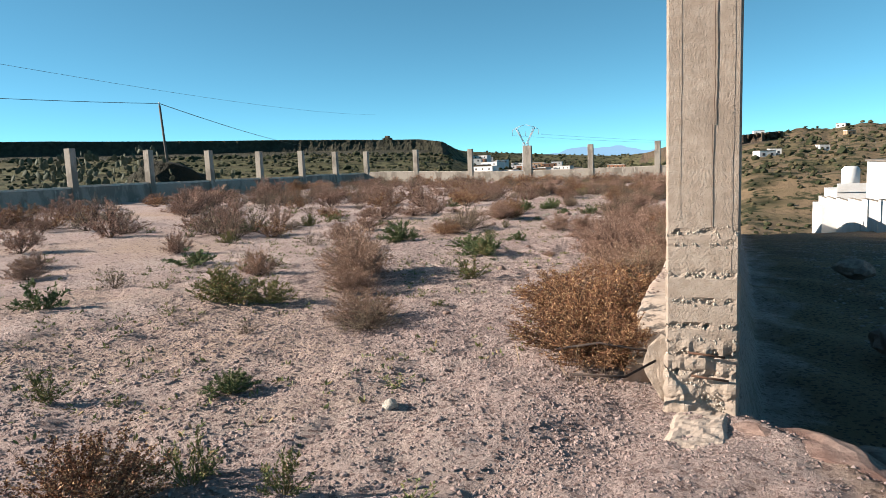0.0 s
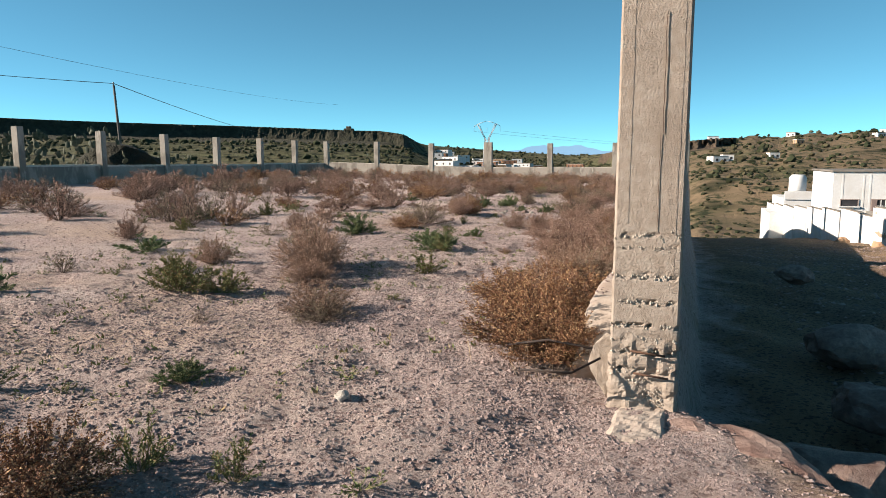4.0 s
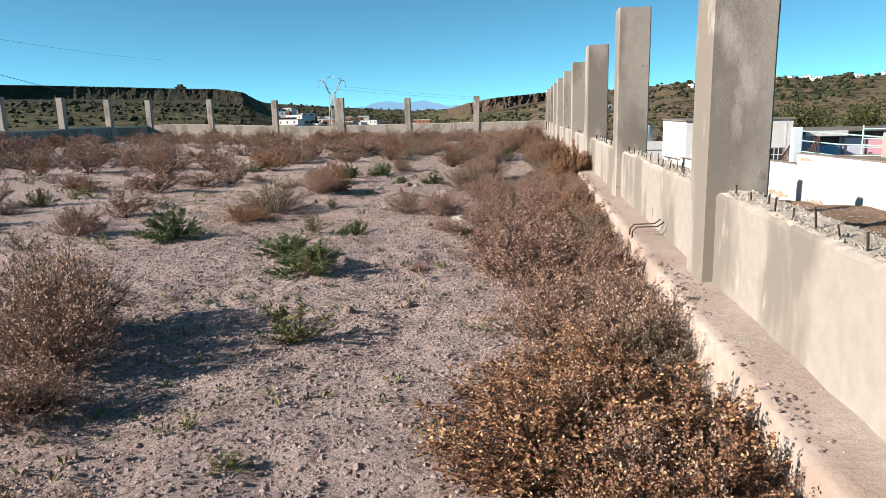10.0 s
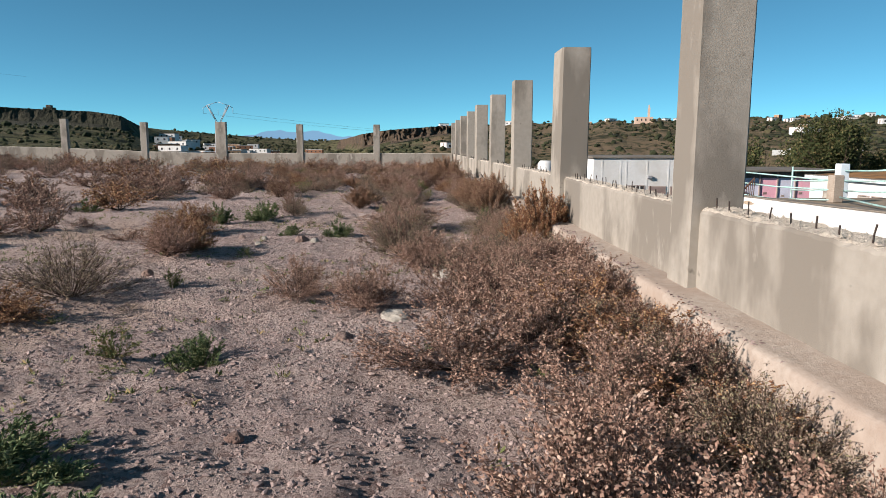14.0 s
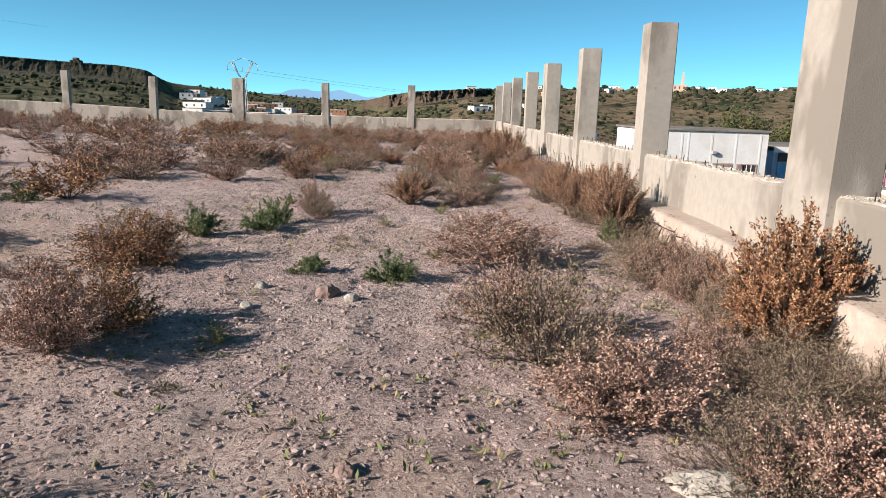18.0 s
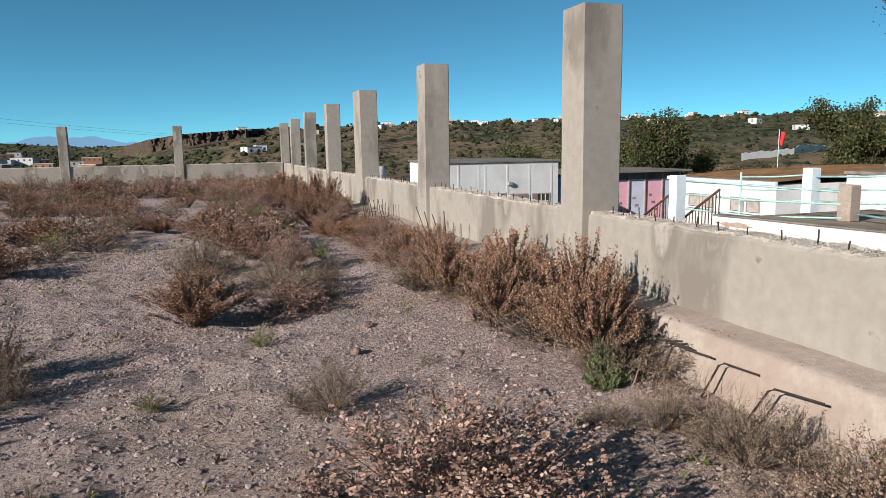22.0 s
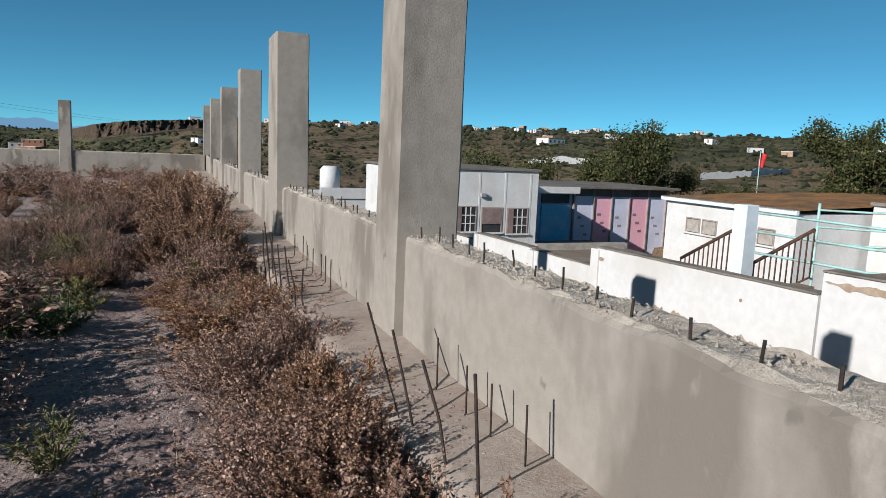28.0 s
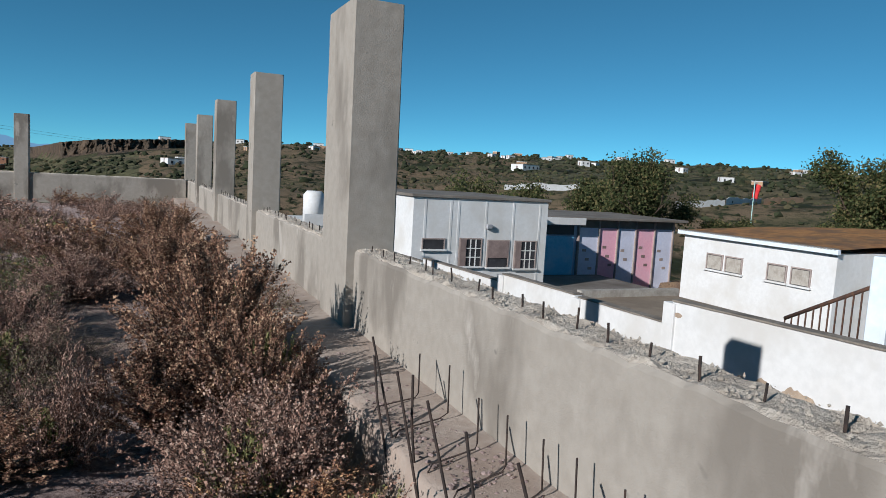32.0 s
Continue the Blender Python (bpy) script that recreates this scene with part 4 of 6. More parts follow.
flag = thing("flagpole", "tall pole with a red flag", "flag", pose(0, 0, 2.1))
tube("pole", [(54, 72, -8), (54, 72, 0.6)], 0.05, M_pipe, flag, 6)
fv, ff = [], []
for i in range(9):
    for j in range(7):
        u, v = i / 8, j / 6
        fv.append((54 + 0.75 * u * (1 - 0.25 * v), 72 + 0.18 * math.sin(5 * u + 2 * v), 0.55 - 1.5 * v - 0.35 * u))
for i in range(8):
    for j in range(6):
        a = i * 7 + j
        ff.append((a, a + 7, a + 8, a + 1))
mesh_ob("flag", fv, ff, M_red, flag, True)

# ---- poles, pylon, cables ----
pole = thing("utility_pole", "leaning grey wooden utility pole beyond the west wall", "pole")
tube("pole", [(-55.3, 53.5, -4), (-56.1, 53.45, 9.15)], 0.17, M_wood, pole, 8, 0.11)
tube("insulator", [(-56.1, 53.45, 9.15), (-56.1, 53.4, 9.5)], 0.06, M_metal, pole, 6)


def cable(a, b, sag, r):
    a, b = Vector(a), Vector(b)
    pts = [a.lerp(b, k / 20) - Vector((0, 0, sag * 4 * (k / 20) * (1 - k / 20))) for k in range(21)]
    return tagged(tube("power_cable", pts, r, M_wood, None, 4), "thin dark overhead power cable", "cable", "overhead cables")


cable((-56.1, 53.45, 9.35), (-100, 18, 14.5), 0.8, 0.035)
cable((-56.1, 53.45, 9.35), (-112, 178, 8), 1.2, 0.04)
cable((-52, 30, 10.9), (-88, 160, 16), 1.0, 0.017)

pyl = thing("pylon", "grey lattice power pylon with two spread arms", "pylon")
px, py, pz = -65.2, 223.0, gz(-65.2, 223.0)
T = 14.3


def strut(a, b, r=0.13):
    tube("strut", [(px + a[0], py + a[1], a[2]), (px + b[0], py + b[1], b[2])], r, M_metal, pyl, 4)


for sx in (-1, 1):
    for sy in (-1, 1):
        strut((sx * 1.6, sy * 1.6, pz), (sx * 0.7, sy * 0.7, T - 5.5))
        strut((sx * 0.7, sy * 0.7, T - 5.5), (sx * 3.4, sy * 0.3, T - 0.8), 0.11)
for k in range(6):
    za, zb = pz + (T - 5.5 - pz) * k / 6, pz + (T - 5.5 - pz) * (k + 1) / 6
    wa, wb = 1.6 - 0.15 * k, 1.45 - 0.15 * k
    for sy in (-1, 1):
        strut((-wa, sy * wa, za), (wb, sy * wb, zb), 0.08)
        strut((wa, sy * wa, za), (-wb, sy * wb, zb), 0.08)
for sx in (-1, 1):
    strut((sx * 3.4, 0, T - 0.8), (sx * 0.2, 0, T + 0.2), 0.1)
    strut((sx * 3.4, 0, T - 0.8), (sx * 4.6, 0, T - 1.6), 0.1)
    strut((sx * 1.4, 0, T - 3.8), (sx * 2.8, 0, T - 0.6), 0.08)
    strut((sx * 4.6, 0, T - 1.6), (sx * 4.6, 0, T - 3.4), 0.07)
    cable((px + sx * 4.6, py, T - 3.2), (px + sx * 4.6 + 190, py + 240, 10), 5, 0.035)
strut((0, 0, T - 2.0), (0, 0, T - 3.6), 0.07)

# ---- houses on the slopes ----
def house(x, y, w, d, h, rz, wallm, label):
    z = gz(x, y)
    e = thing("house", label, "house", pose(x, y, z, 0, 0, rz), "houses on the slopes")
    box("wall", -w / 2, w / 2, -d / 2, d / 2, -2.5, h, wallm, e)
    box("roof", -w / 2 - 0.1, w / 2 + 0.1, -d / 2 - 0.1, d / 2 + 0.1, h, h + 0.25, M_white if wallm != M_white else M_coping, e)
    n = max(2, int(w / 3.5))
    for k in range(n):
        cxw = -w / 2 + w * (k + 0.5) / n
        wn_ = box("window", cxw - 0.5, cxw + 0.5, -d / 2 - 0.06, -d / 2 + 0.02, h - 2.2, h - 1.0, M_dark, e)
    box("door", -w / 2 - 0.06, -w / 2 + 0.02, -0.5, 0.5, 0, 2.1, M_shutter, e)
    return e


HR = random.Random(11)
def at(az, r):
    return -1 + r * math.sin(radians(az)), 12 + r * math.cos(radians(az))


for k in range(48):
    az, r = HR.uniform(-21, -9.0), HR.uniform(340, 640)
    m = HR.choice([M_white, M_white, M_white, M_ochre, M_brickwall])
    house(*at(az, r), HR.uniform(8, 16), HR.uniform(7, 11), HR.uniform(3.2, 6.5), HR.uniform(-25, 25), m, "white flat-roofed village house on the valley slope" if m == M_white else "unpainted earth-coloured village house on the valley slope")
for k in range(46):
    az = HR.uniform(1, 66)
    R = float(np.interp(az, AZ, RIDGE))
    r = R * HR.choice([HR.uniform(0.92, 0.99), HR.uniform(0.92, 0.99), HR.uniform(0.6, 0.99)])
    m = HR.choice([M_white, M_white, M_white, M_ochre])
    house(*at(az, r), HR.uniform(4, 9), HR.uniform(4, 6), HR.uniform(1.9, 3.0), HR.uniform(-30, 30), m, "white flat-roofed house on the scrubby hillside" if m == M_white else "ochre flat-roofed house on the scrubby hillside")
for az, r, w, h in ((2.3, 330, 7, 2.2), (3.0, 340, 5, 2.4), (30, 400, 14, 3)):
    house(*at(az, r), w, 9, h, HR.uniform(-20, 20), M_white, "white flat-roofed house on the scrubby hillside")
mx, my = 183.0, 571.0
mz = gz(mx, my)
mos = thing("mosque", "pale pinkish mosque with a thin minaret on the hilltop", "mosque", pose(mx, my, mz, 0, 0, -12))
M_mosque = surface("pale_pink_wall_paint", (0.50, 0.36, 0.28), (0.56, 0.42, 0.33), (0.45, 0.33, 0.26), 2, 0.3, 0.9, 0.2, 20, 0.01)
box("wall", -8, 6, -5, 5, -3, 5, M_mosque, mos)
box("wall", -2, 9, 5, 11, -3, 3.6, M_mosque, mos)
box("minaret", 2, 3.8, -2, -0.2, 0, 12.5, M_mosque, mos)
box("minaret_top", 2.4, 3.4, -1.6, -0.6, 12.5, 14.8, M_mosque, mos)
for k in range(4):
    box("window", -7 + 3.4 * k, -6 + 3.4 * k, -5.07, -4.95, 1.8, 3.6, M_dark, mos)
# ruined walls on the opposite slope
for az0, r0, az1, r1, m in ((41.2, 244, 44.8, 262, M_white), (44.9, 263, 47.6, 312, M_white), (47.7, 293, 50.4, 320, M_ochre), (28, 260, 34, 270, M_white)):
    (xa_, ya_), (xb_, yb_) = at(az0, r0), at(az1, r1)
    n = 14
    vs, fs = [], []
    for k in range(n + 1):
        x, y = xa_ + (xb_ - xa_) * k / n, ya_ + (yb_ - ya_) * k / n
        z, h = gz(x, y), 2.0 + 0.5 * jag(k, r0, 0, 0.9)
        vs += [(x, y - 0.15, z - 1), (x, y - 0.15, z + h), (x, y + 0.15, z + h), (x, y + 0.15, z - 1)]
    for k in range(n):
        for j in range(3):
            fs.append((4 * k + j, 4 * k + 4 + j, 4 * k + 5 + j, 4 * k + 1 + j)[::-1])
    tagged(mesh_ob("ruined_wall", vs, fs, m), "crumbling pale field wall on the slope", "wall")
tower = thing("ruined_tower", "small stone ruin on the mesa top", "ruin", pose(*at(-28.2, 640), gz(*at(-28.2, 640))))
box("wall", -4, 4, -3, 3, -3, 2.2, M_cliff, tower, 0.4)
box("wall", -2, 2, -2, 2, 2.2, 4.2, M_rockface, tower, 0.4)


# peeled patches, cracks and bare base of the whitewashed school wall
M_bare = surface("bare_cement_under_peeled_whitewash", (0.33, 0.255, 0.185), (0.42, 0.34, 0.26), (0.26, 0.20, 0.15), 9, 2, 0.95, 0.6, 40, 0.01)


def peel(y0, y1, z0, z1, seed, wall):
    n = max(10, int((y1 - y0) / 0.06))
    vs, fs = [], []
    for k in range(n + 1):
        u = k / n
        y = y0 + (y1 - y0) * u
        mid, half = (z0 + z1) / 2 + 0.25 * (z1 - z0) * jag(y, 0, seed, 1.6), (z1 - z0) / 2 * max(0.03, math.sin(math.pi * u) ** 0.4 * (0.62 + 0.8 * jag(y, seed, 0, 4.5) + 0.35 * jag(y, seed, 0, 13)))
        vs += [(8.786, y, mid - half), (8.786, y, mid + half)]
    for k in range(n):
        fs.append((2 * k, 2 * k + 1, 2 * k + 3, 2 * k + 2))
    tagged(mesh_ob("peeled_patch", vs, fs, M_bare, wall), "peeled patch of bare cement")


near_wall = bpy.data.objects["wall_school_1"]
next_wall = bpy.data.objects["wall_school_2"]
for y0, y1, z0, z1, s_ in ((26.3, 27.6, -1.0, -0.86, 1), (17.2, 18.0, -0.8, -0.68, 5), (26.35, 26.42, -1.75, -1.68, 6),
                           (20.5, 27.4, -2.75, -2.2, 7), (15.5, 21.5, -2.6, -2.0, 8), (24.9, 24.96, -1.4, -1.34, 9), (22.4, 22.47, -1.2, -1.13, 10), (21.0, 21.08, -1.3, -1.24, 16), (11.5, 15.8, -2.2, -1.5, 11)):
    peel(y0, y1, z0 + 0.42, z1 + 0.42, s_ * 3.7, near_wall)
for y0, y1, z0, z1, s_ in ((29.5, 29.58, -1.75, -1.68, 13), (33.9, 34.3, -1.75, -1.55, 14), (28.5, 34.0, -2.75, -2.35, 15)):
    peel(y0 - 0.25, y1 - 0.25, z0 + 0.52, z1 + 0.52, s_ * 3.7, next_wall)
for y0, z0, y1, z1, s_ in ((19.6, -0.95, 18.4, -1.25, 3), (18.4, -1.25, 17.9, -0.7, 4)):
    pts = [(8.797, y0 + (y1 - y0) * k / 14 + 0.05 * jag(k, s_, 0, 0.6), z0 + 0.42 + (z1 - z0) * k / 14) for k in range(15)]
    tube("crack", pts, 0.006, M_shutter, near_wall, 4, 0.002, "thin dark crack in the whitewash")

# ---- plants ----
def leaf_arrays(rng, centres, dirs, size, aspect, jitter=0.6, tri=False):
    """One leaf at each centre, of four corners or of three."""
    n = len(centres)
    d = dirs + rng.normal(0, jitter, (n, 3))
    d /= np.linalg.norm(d, axis=1)[:, None] + 1e-9
    o = np.cross(d, rng.normal(0, 1, (n, 3)))
    o /= np.linalg.norm(o, axis=1)[:, None] + 1e-9
    s = size * rng.uniform(0.6, 1.4, (n, 1))
    a, b = d * s, o * s * aspect
    if tri:
        v = np.stack([centres - b, centres + b, centres + a], 1).reshape(-1, 3)
        return v, np.arange(3 * n).reshape(-1, 3)
    v = np.stack([centres, centres + a * 0.5 + b, centres + a, centres + a * 0.5 - b], 1).reshape(-1, 3)
    return v, np.arange(4 * n).reshape(-1, 4)


def plant_mesh(seed, stems, height, spread, subs, leaves, leaf, aspect, rad, upright=0.3, crown=0.15, sides=3):
    """Stems from one root, side twigs, and leaves on the twigs. Returns stem and leaf geometry."""
    rng = np.random.default_rng(seed)
    sv, sf, lc, ld = [], [], [], []
    for s in range(stems):
        ang, out = rng.uniform(0, 2 * math.pi), spread * math.sqrt(rng.uniform(0, 1))
        hgt = height * rng.uniform(0.6, 1.0) * (1 - (0.45 if upright > 1 else 0.72) * (out / max(spread, 1e-6)) ** 2)
        tip = np.array([math.cos(ang) * out, math.sin(ang) * out, hgt])
        base = np.array([math.cos(ang), math.sin(ang), 0]) * rng.uniform(0, 0.06)
        mid = base * 0.4 + tip * np.array([0.55, 0.55, 0.42 + upright * 0.2]) + rng.normal(0, 0.03, 3)
        pts = [(1 - t) ** 2 * base + 2 * t * (1 - t) * mid + t * t * tip + rng.normal(0, 0.008, 3) * (0 < t < 1) for t in np.linspace(0, 1, 5)]
        v, f_ = tube_geo(pts, [rad, rad * 0.85, rad * 0.7, rad * 0.5, rad * 0.3], sides)
        k = len(sv)
        sv += v
        sf += [tuple(i + k for i in q) for q in f_[:-2]]
        for b in range(subs):
            t = rng.uniform(crown, 1.0)
            i = min(int(t * 4), 3)
            p = pts[i] + (pts[i + 1] - pts[i]) * (t * 4 - i)
            d = tip - base
            d = d / np.linalg.norm(d) * (0.6 + upright) + rng.normal(0, 0.55, 3) * (0.55 if upright > 2 else 1.0) + np.array([0, 0, 0.25])
            d = d / np.linalg.norm(d) * height * rng.uniform(0.12, 0.3) * (1.2 - 0.5 * t)
            e = p + d
            if e[2] < 0.01:
                e[2] = 0.02
            v, f_ = tube_geo([p, (p + e) / 2 + rng.normal(0, 0.006, 3), e], [rad * 0.45, rad * 0.35, rad * 0.2], 3)
            k = len(sv)
            sv += v
            sf += [tuple(i2 + k for i2 in q) for q in f_[:-2]]
            for u in rng.uniform(0.1, 1.05, leaves):
                lc.append(p + (e - p) * u + rng.normal(0, 0.008, 3))
                ld.append(d / np.linalg.norm(d))
        if upright > 2:
            for u in rng.uniform(0.3, 1.02, 46):
                i = min(int(u * 4), 3)
                side = rng.normal(0, 1, 3)
                lc.append(pts[i] + (pts[i + 1] - pts[i]) * (u * 4 - i) + side * 0.007 * (1.5 - u))
                ld.append(side / np.linalg.norm(side) + np.array([0, 0, 0.8]))
    lv, lq = leaf_arrays(rng, np.array(lc), np.array(ld), leaf, aspect, 0.6, tri=aspect > 0.35)
    lv[:, 2] = np.maximum(lv[:, 2], 0.004)
    return (sv, sf), (lv, lq)


KINDS = {
    # name: stems, height, spread, subs, leaves, leaf, aspect, rad, upright, crown, stem material, leaf material, label, category
    "dry_bush": (54, 1.0, 0.78, 14, 20, 0.0220, 0.34, 0.0046, 0.2, 0.2, M_bark, M_straw, "dry brown round bush full of small seed heads on bare ground", "bush"),
    "brown_bush": (54, 1.0, 0.78, 15, 21, 0.0225, 0.34, 0.0046, 0.2, 0.2, M_bark, M_brown, "dark brown dry bush full of small seed heads on stony ground", "bush"),
    "twiggy_bush": (58, 1.0, 0.8, 13, 13, 0.0200, 0.32, 0.0050, 0.3, 0.25, M_bark, M_grey, "grey-brown twiggy half-dry bush on bare ground", "bush"),
    "rust_shrub": (74, 1.0, 0.5, 10, 26, 0.0165, 0.5, 0.0035, 2.2, 0.08, M_bark, M_russet, "tall rust-brown upright shrub against the footing", "shrub"),
    "orange_shrub": (76, 1.0, 0.6, 13, 34, 0.0210, 0.42, 0.0040, 1.4, 0.08, M_bark, M_orange, "dense orange-brown upright shrub in front of the wall", "shrub"),
    "orange_bush": (50, 1.0, 0.72, 14, 21, 0.0235, 0.34, 0.0048, 0.3, 0.2, M_bark, M_rustleaf, "orange-brown dry bush with a few green shoots", "bush"),
    "green_weed": (34, 0.8, 0.75, 10, 22, 0.060, 0.15, 0.010, 0.8, 0.08, M_greenstem, M_green, "low fresh green leafy weed on bare ground", "weed"),
    "yellow_weed": (34, 0.9, 0.75, 10, 16, 0.044, 0.24, 0.007, 0.6, 0.08, M_greenstem, M_yellow, "bushy yellow-green weed with browning tips", "weed"),
    "small_weed": (14, 1.0, 0.5, 8, 11, 0.066, 0.17, 0.011, 1.0, 0.05, M_greenstem, M_olive, "small sparse grey-green weed with brown tips", "weed"),
}
PROTO = {}


def proto(kind, lod, variant):
    key = (kind, lod, variant)
    if key not in PROTO:
        st, h, sp, su, le, lf_, asp, rad, upr, cr_, sm, lm, label, cat = KINDS[kind]
        if lod == 1:
            st, su, le, lf_, rad = int(st * 0.55), max(3, int(su * 0.6)), max(3, int(le * 0.6)), lf_ * 1.7, rad * 1.4
        elif lod == 0 and kind in ("dry_bush", "rust_shrub", "orange_bush"):
            st = int(st * 1.2)
        a, b = plant_mesh(hash_of(kind) + 17 * variant + lod, st, h, sp, su, le, lf_, asp, rad, upr, cr_)
        ms, ml = bpy.data.meshes.new("stems"), bpy.data.meshes.new("leaves")
        ms.from_pydata([tuple(c) for c in a[0]], [], a[1])
        ml.from_pydata(b[0].tolist(), [], b[1].tolist())
        ms.materials.append(sm)
        ml.materials.append(lm)
        PROTO[key] = (ms, ml)
    return PROTO[key]


def hash_of(s):
    return sum(ord(c) * (i + 3) for i, c in enumerate(s))


VR = random.Random(7)


def plant(kind, x, y, r, h, lod=None):
    if kind == "dry_bush" and y > 5.8:
        kind = "brown_bush"
    spread = KINDS[kind][2]
    if lod is None:
        lod = 0 if (y < 24 and -5.5 < x and y > -2) or (x > -3.2 and y < 35) else 1
    ms, ml = proto(kind, lod, VR.randrange(3 if lod == 0 else 2))
    e = thing(kind, KINDS[kind][12], KINDS[kind][13], pose(x, y, gz(x, y) - 0.01, VR.uniform(-4, 4), VR.uniform(-4, 4), VR.uniform(0, 360)), KINDS[kind][13] + "s of the plot")
    sx = r / spread * 1.08
    for me in (ms, ml):
        o = new("stem" if me is ms else "leafage", me)
        o.parent = e
        tagged(o, kind="stuff")
        o.scale = (sx, sx * VR.uniform(0.9, 1.1), h * 1.04 / KINDS[kind][1])
    return e


for x, y, r, h in ((-2.64, 2.87, .35, .34), (-3.75, 4.6, .45, .6), (-3.5, 4.05, .34, .32), (-4.03, 5.08, .5, .74), (-12.16, 6.15, .54, .71), (-1.15, 7.3, .5, .6), (-.42, 6.3, .36, .5),
                   (-.85, 6.75, .5, .58), (-.67, 3.83, .34, .4), (-.52, 4.8, .42, .42), (-2.0, 7.23, .12, .1), (-12.7, 8.7, .58, .9), (-1.5, 9.3, .6, .5), (-.75, 8.4, .5, .5), (-.67, 10.1, .6, .5), (-7.1, 10.8, .46, .5),
                   (-2.19, 10.85, .37, .42), (-1.46, 10.9, .44, .51), (-.95, 11.25, .36, .54), (-2.86, 11.3, .32, .38), (-.55, 10.9, .4, .42), (-.6, 11.9, .4, .5), (-1.05, 11.9, .4, .42),
                   (-1.63, 12.65, .5, .46), (-2.07, 13.9, .48, .5), (-4.7, 13.2, .38, .5), (-16.5, 15.2, 1.0, .85), (-2.02, 16.15, .74, .54), (-.52, 14.74, .32, .5)):
    plant("dry_bush", x, y, r, h)
for x, y, r, h in ((-13, 18.5, .9, .9), (-18.7, 18.8, 1.1, 1.0), (-4.3, 18.8, .25, .52), (-11.35, 20.1, .7, .7), (-6.7, 22.5, .43, .35), (-.72, 22.5, .22, .3), (-.96, 25.6, .21, .3), (-.44, 25.3, .22, .37), (-1.62, 26.9, .28, .56), (-.78, 26.1, .42, .6),
                   (-2.36, 23.5, .6, .6), (-8.4, 24, .6, .7), (-20.1, 24.2, 1.2, 1.2), (-9.2, 25, 1.1, .75), (-4.8, 25.4, .6, .48), (-11.7, 26, 1.0, .7), (-7.7, 26.2, 1.0, .75),
                   (-4.3, 28.2, .58, .52), (-2.0, 28.3, .3, .42), (-2.8, 28.5, .4, .52), (-2.2, 29.1, .47, .55), (-1.8, 31.2, .55, .57), (-3, 34.9, .5, .58), (-2.2, 36.8, .65, .56)):
    plant("dry_bush", x, y, r, h)
for x, y, r, h in ((-2.45, .75, .17, .16), (-6.36, 2.33, .32, .3), (-7.4, 5.7, .38, .3), (-2.94, 7.05, .36, .26), (-3.42, 7.73, .34, .24), (-5.25, 8.8, .37, .37), (-3.16, 9.5, .22, .2),
                   (-10.5, 10.6, .55, .28), (-2.96, 15.2, .23, .25), (-3.68, 15.4, .18, .17), (-5.22, 16.9, .26, .34), (-4.6, 17.4, .27, .3), (-4.57, 17.8, .2, .38), (-8.4, 19, .3, .26),
                   (-2.13, 25.1, .2, .34), (-1.84, 25.2, .22, .34), (-.6, 27.4, .28, .36)):
    plant("green_weed", x, y, r, h)
for x, y, r, h in ((-4.5, 3.1, .42, .42), (-4.0, 3.2, .28, .32)):
    plant("yellow_weed", x, y, r, h)
for x, y, r, h in ((-1.74, -.34, .15, .29), (-1.24, -.31, .12, .24), (-3.49, .25, .13, .24), (-2.24, 3.65, .1, .08), (-2.51, 5.32, .22, .33), (-5.8, 5.7, .14, .22), (-2.86, 6.9, .17, .3),
                   (-3.7, 9.5, .16, .24), (-4.14, 11.7, .12, .22), (-3.89, 13.55, .12, .12), (-4.5, 13.8, .12, .27), (-2.58, 16.23, .11, .12), (-3.27, 17.9, .08, .15), (-4.8, 19.5, .12, .2),
                   (-1.54, 22.9, .17, .25), (-2.3, 30.4, .34, .36), (-2.34, 31.5, .34, .4)):
    plant("small_weed", x, y, r, h)
for x, y, r, h in ((-2.43, 2.54, .3, .28), (-4.95, 11.4, .55, .62), (-1.95, 13.4, .58, .68), (-3.0, 21.3, .4, .7), (-1.64, 21.5, .19, .34), (-5.7, 16.2, .36, .43), (-4.17, 18.3, .26, .43), (-2.25, 17.62, .26, .34), (-3.0, 22.5, .37, .49),
                   (-4.6, 24.8, .6, .48), (-.44, 15.67, .3, .36), (-.58, 14.2, .2, .46), (-.55, 21.0, .25, .35), (-.7, 24.6, .3, .4), (-1.3, 12.0, .35, .4), (-.75, 13.0, .35, .38), (-.9, 20.45, .3, .48), (-1.9, 20.56, .24, .3), (-2.25, 20.8, .45, .56), (-.62, 16.72, .26, .24), (-.9, 16.85, .16, .16)):
    plant("twiggy_bush", x, y, r, h)
for x, y, r, h in ((-1.95, -0.72, .36, .38), (-.4, 2.4, .36, .6), (-9, 9.8, .4, .55), (-.2, 1.92, .3, .42), (-4.7, 13.6, .38, .48), (-5.3, 15.6, .5, .55), (-9.1, 21.8, .6, .65), (-9.8, 23.7, .6, .6)):
    plant("orange_bush", x, y, r, h)
for x, y, r, h in ((-.5, 17.66, .29, .72), (-.42, 18.0, .34, .76), (-.75, 18.8, .25, .58), (-.45, 19.1, .32, .62), (-.25, 19.65, .42, .64), (-.7, 20.15, .32, .6), (-.48, 21.1, .3, .55), (-.55, 22.0, .26, .45),
                   (-.46, 22.95, .2, .36), (-1.15, 27.0, .4, .6), (-.72, 26.9, .36, .7), (-.84, 27.8, .5, .92), (-.95, 31, .55, .75), (-1, 34.2, .6, .78)):
    plant("rust_shrub", x, y, r, h)
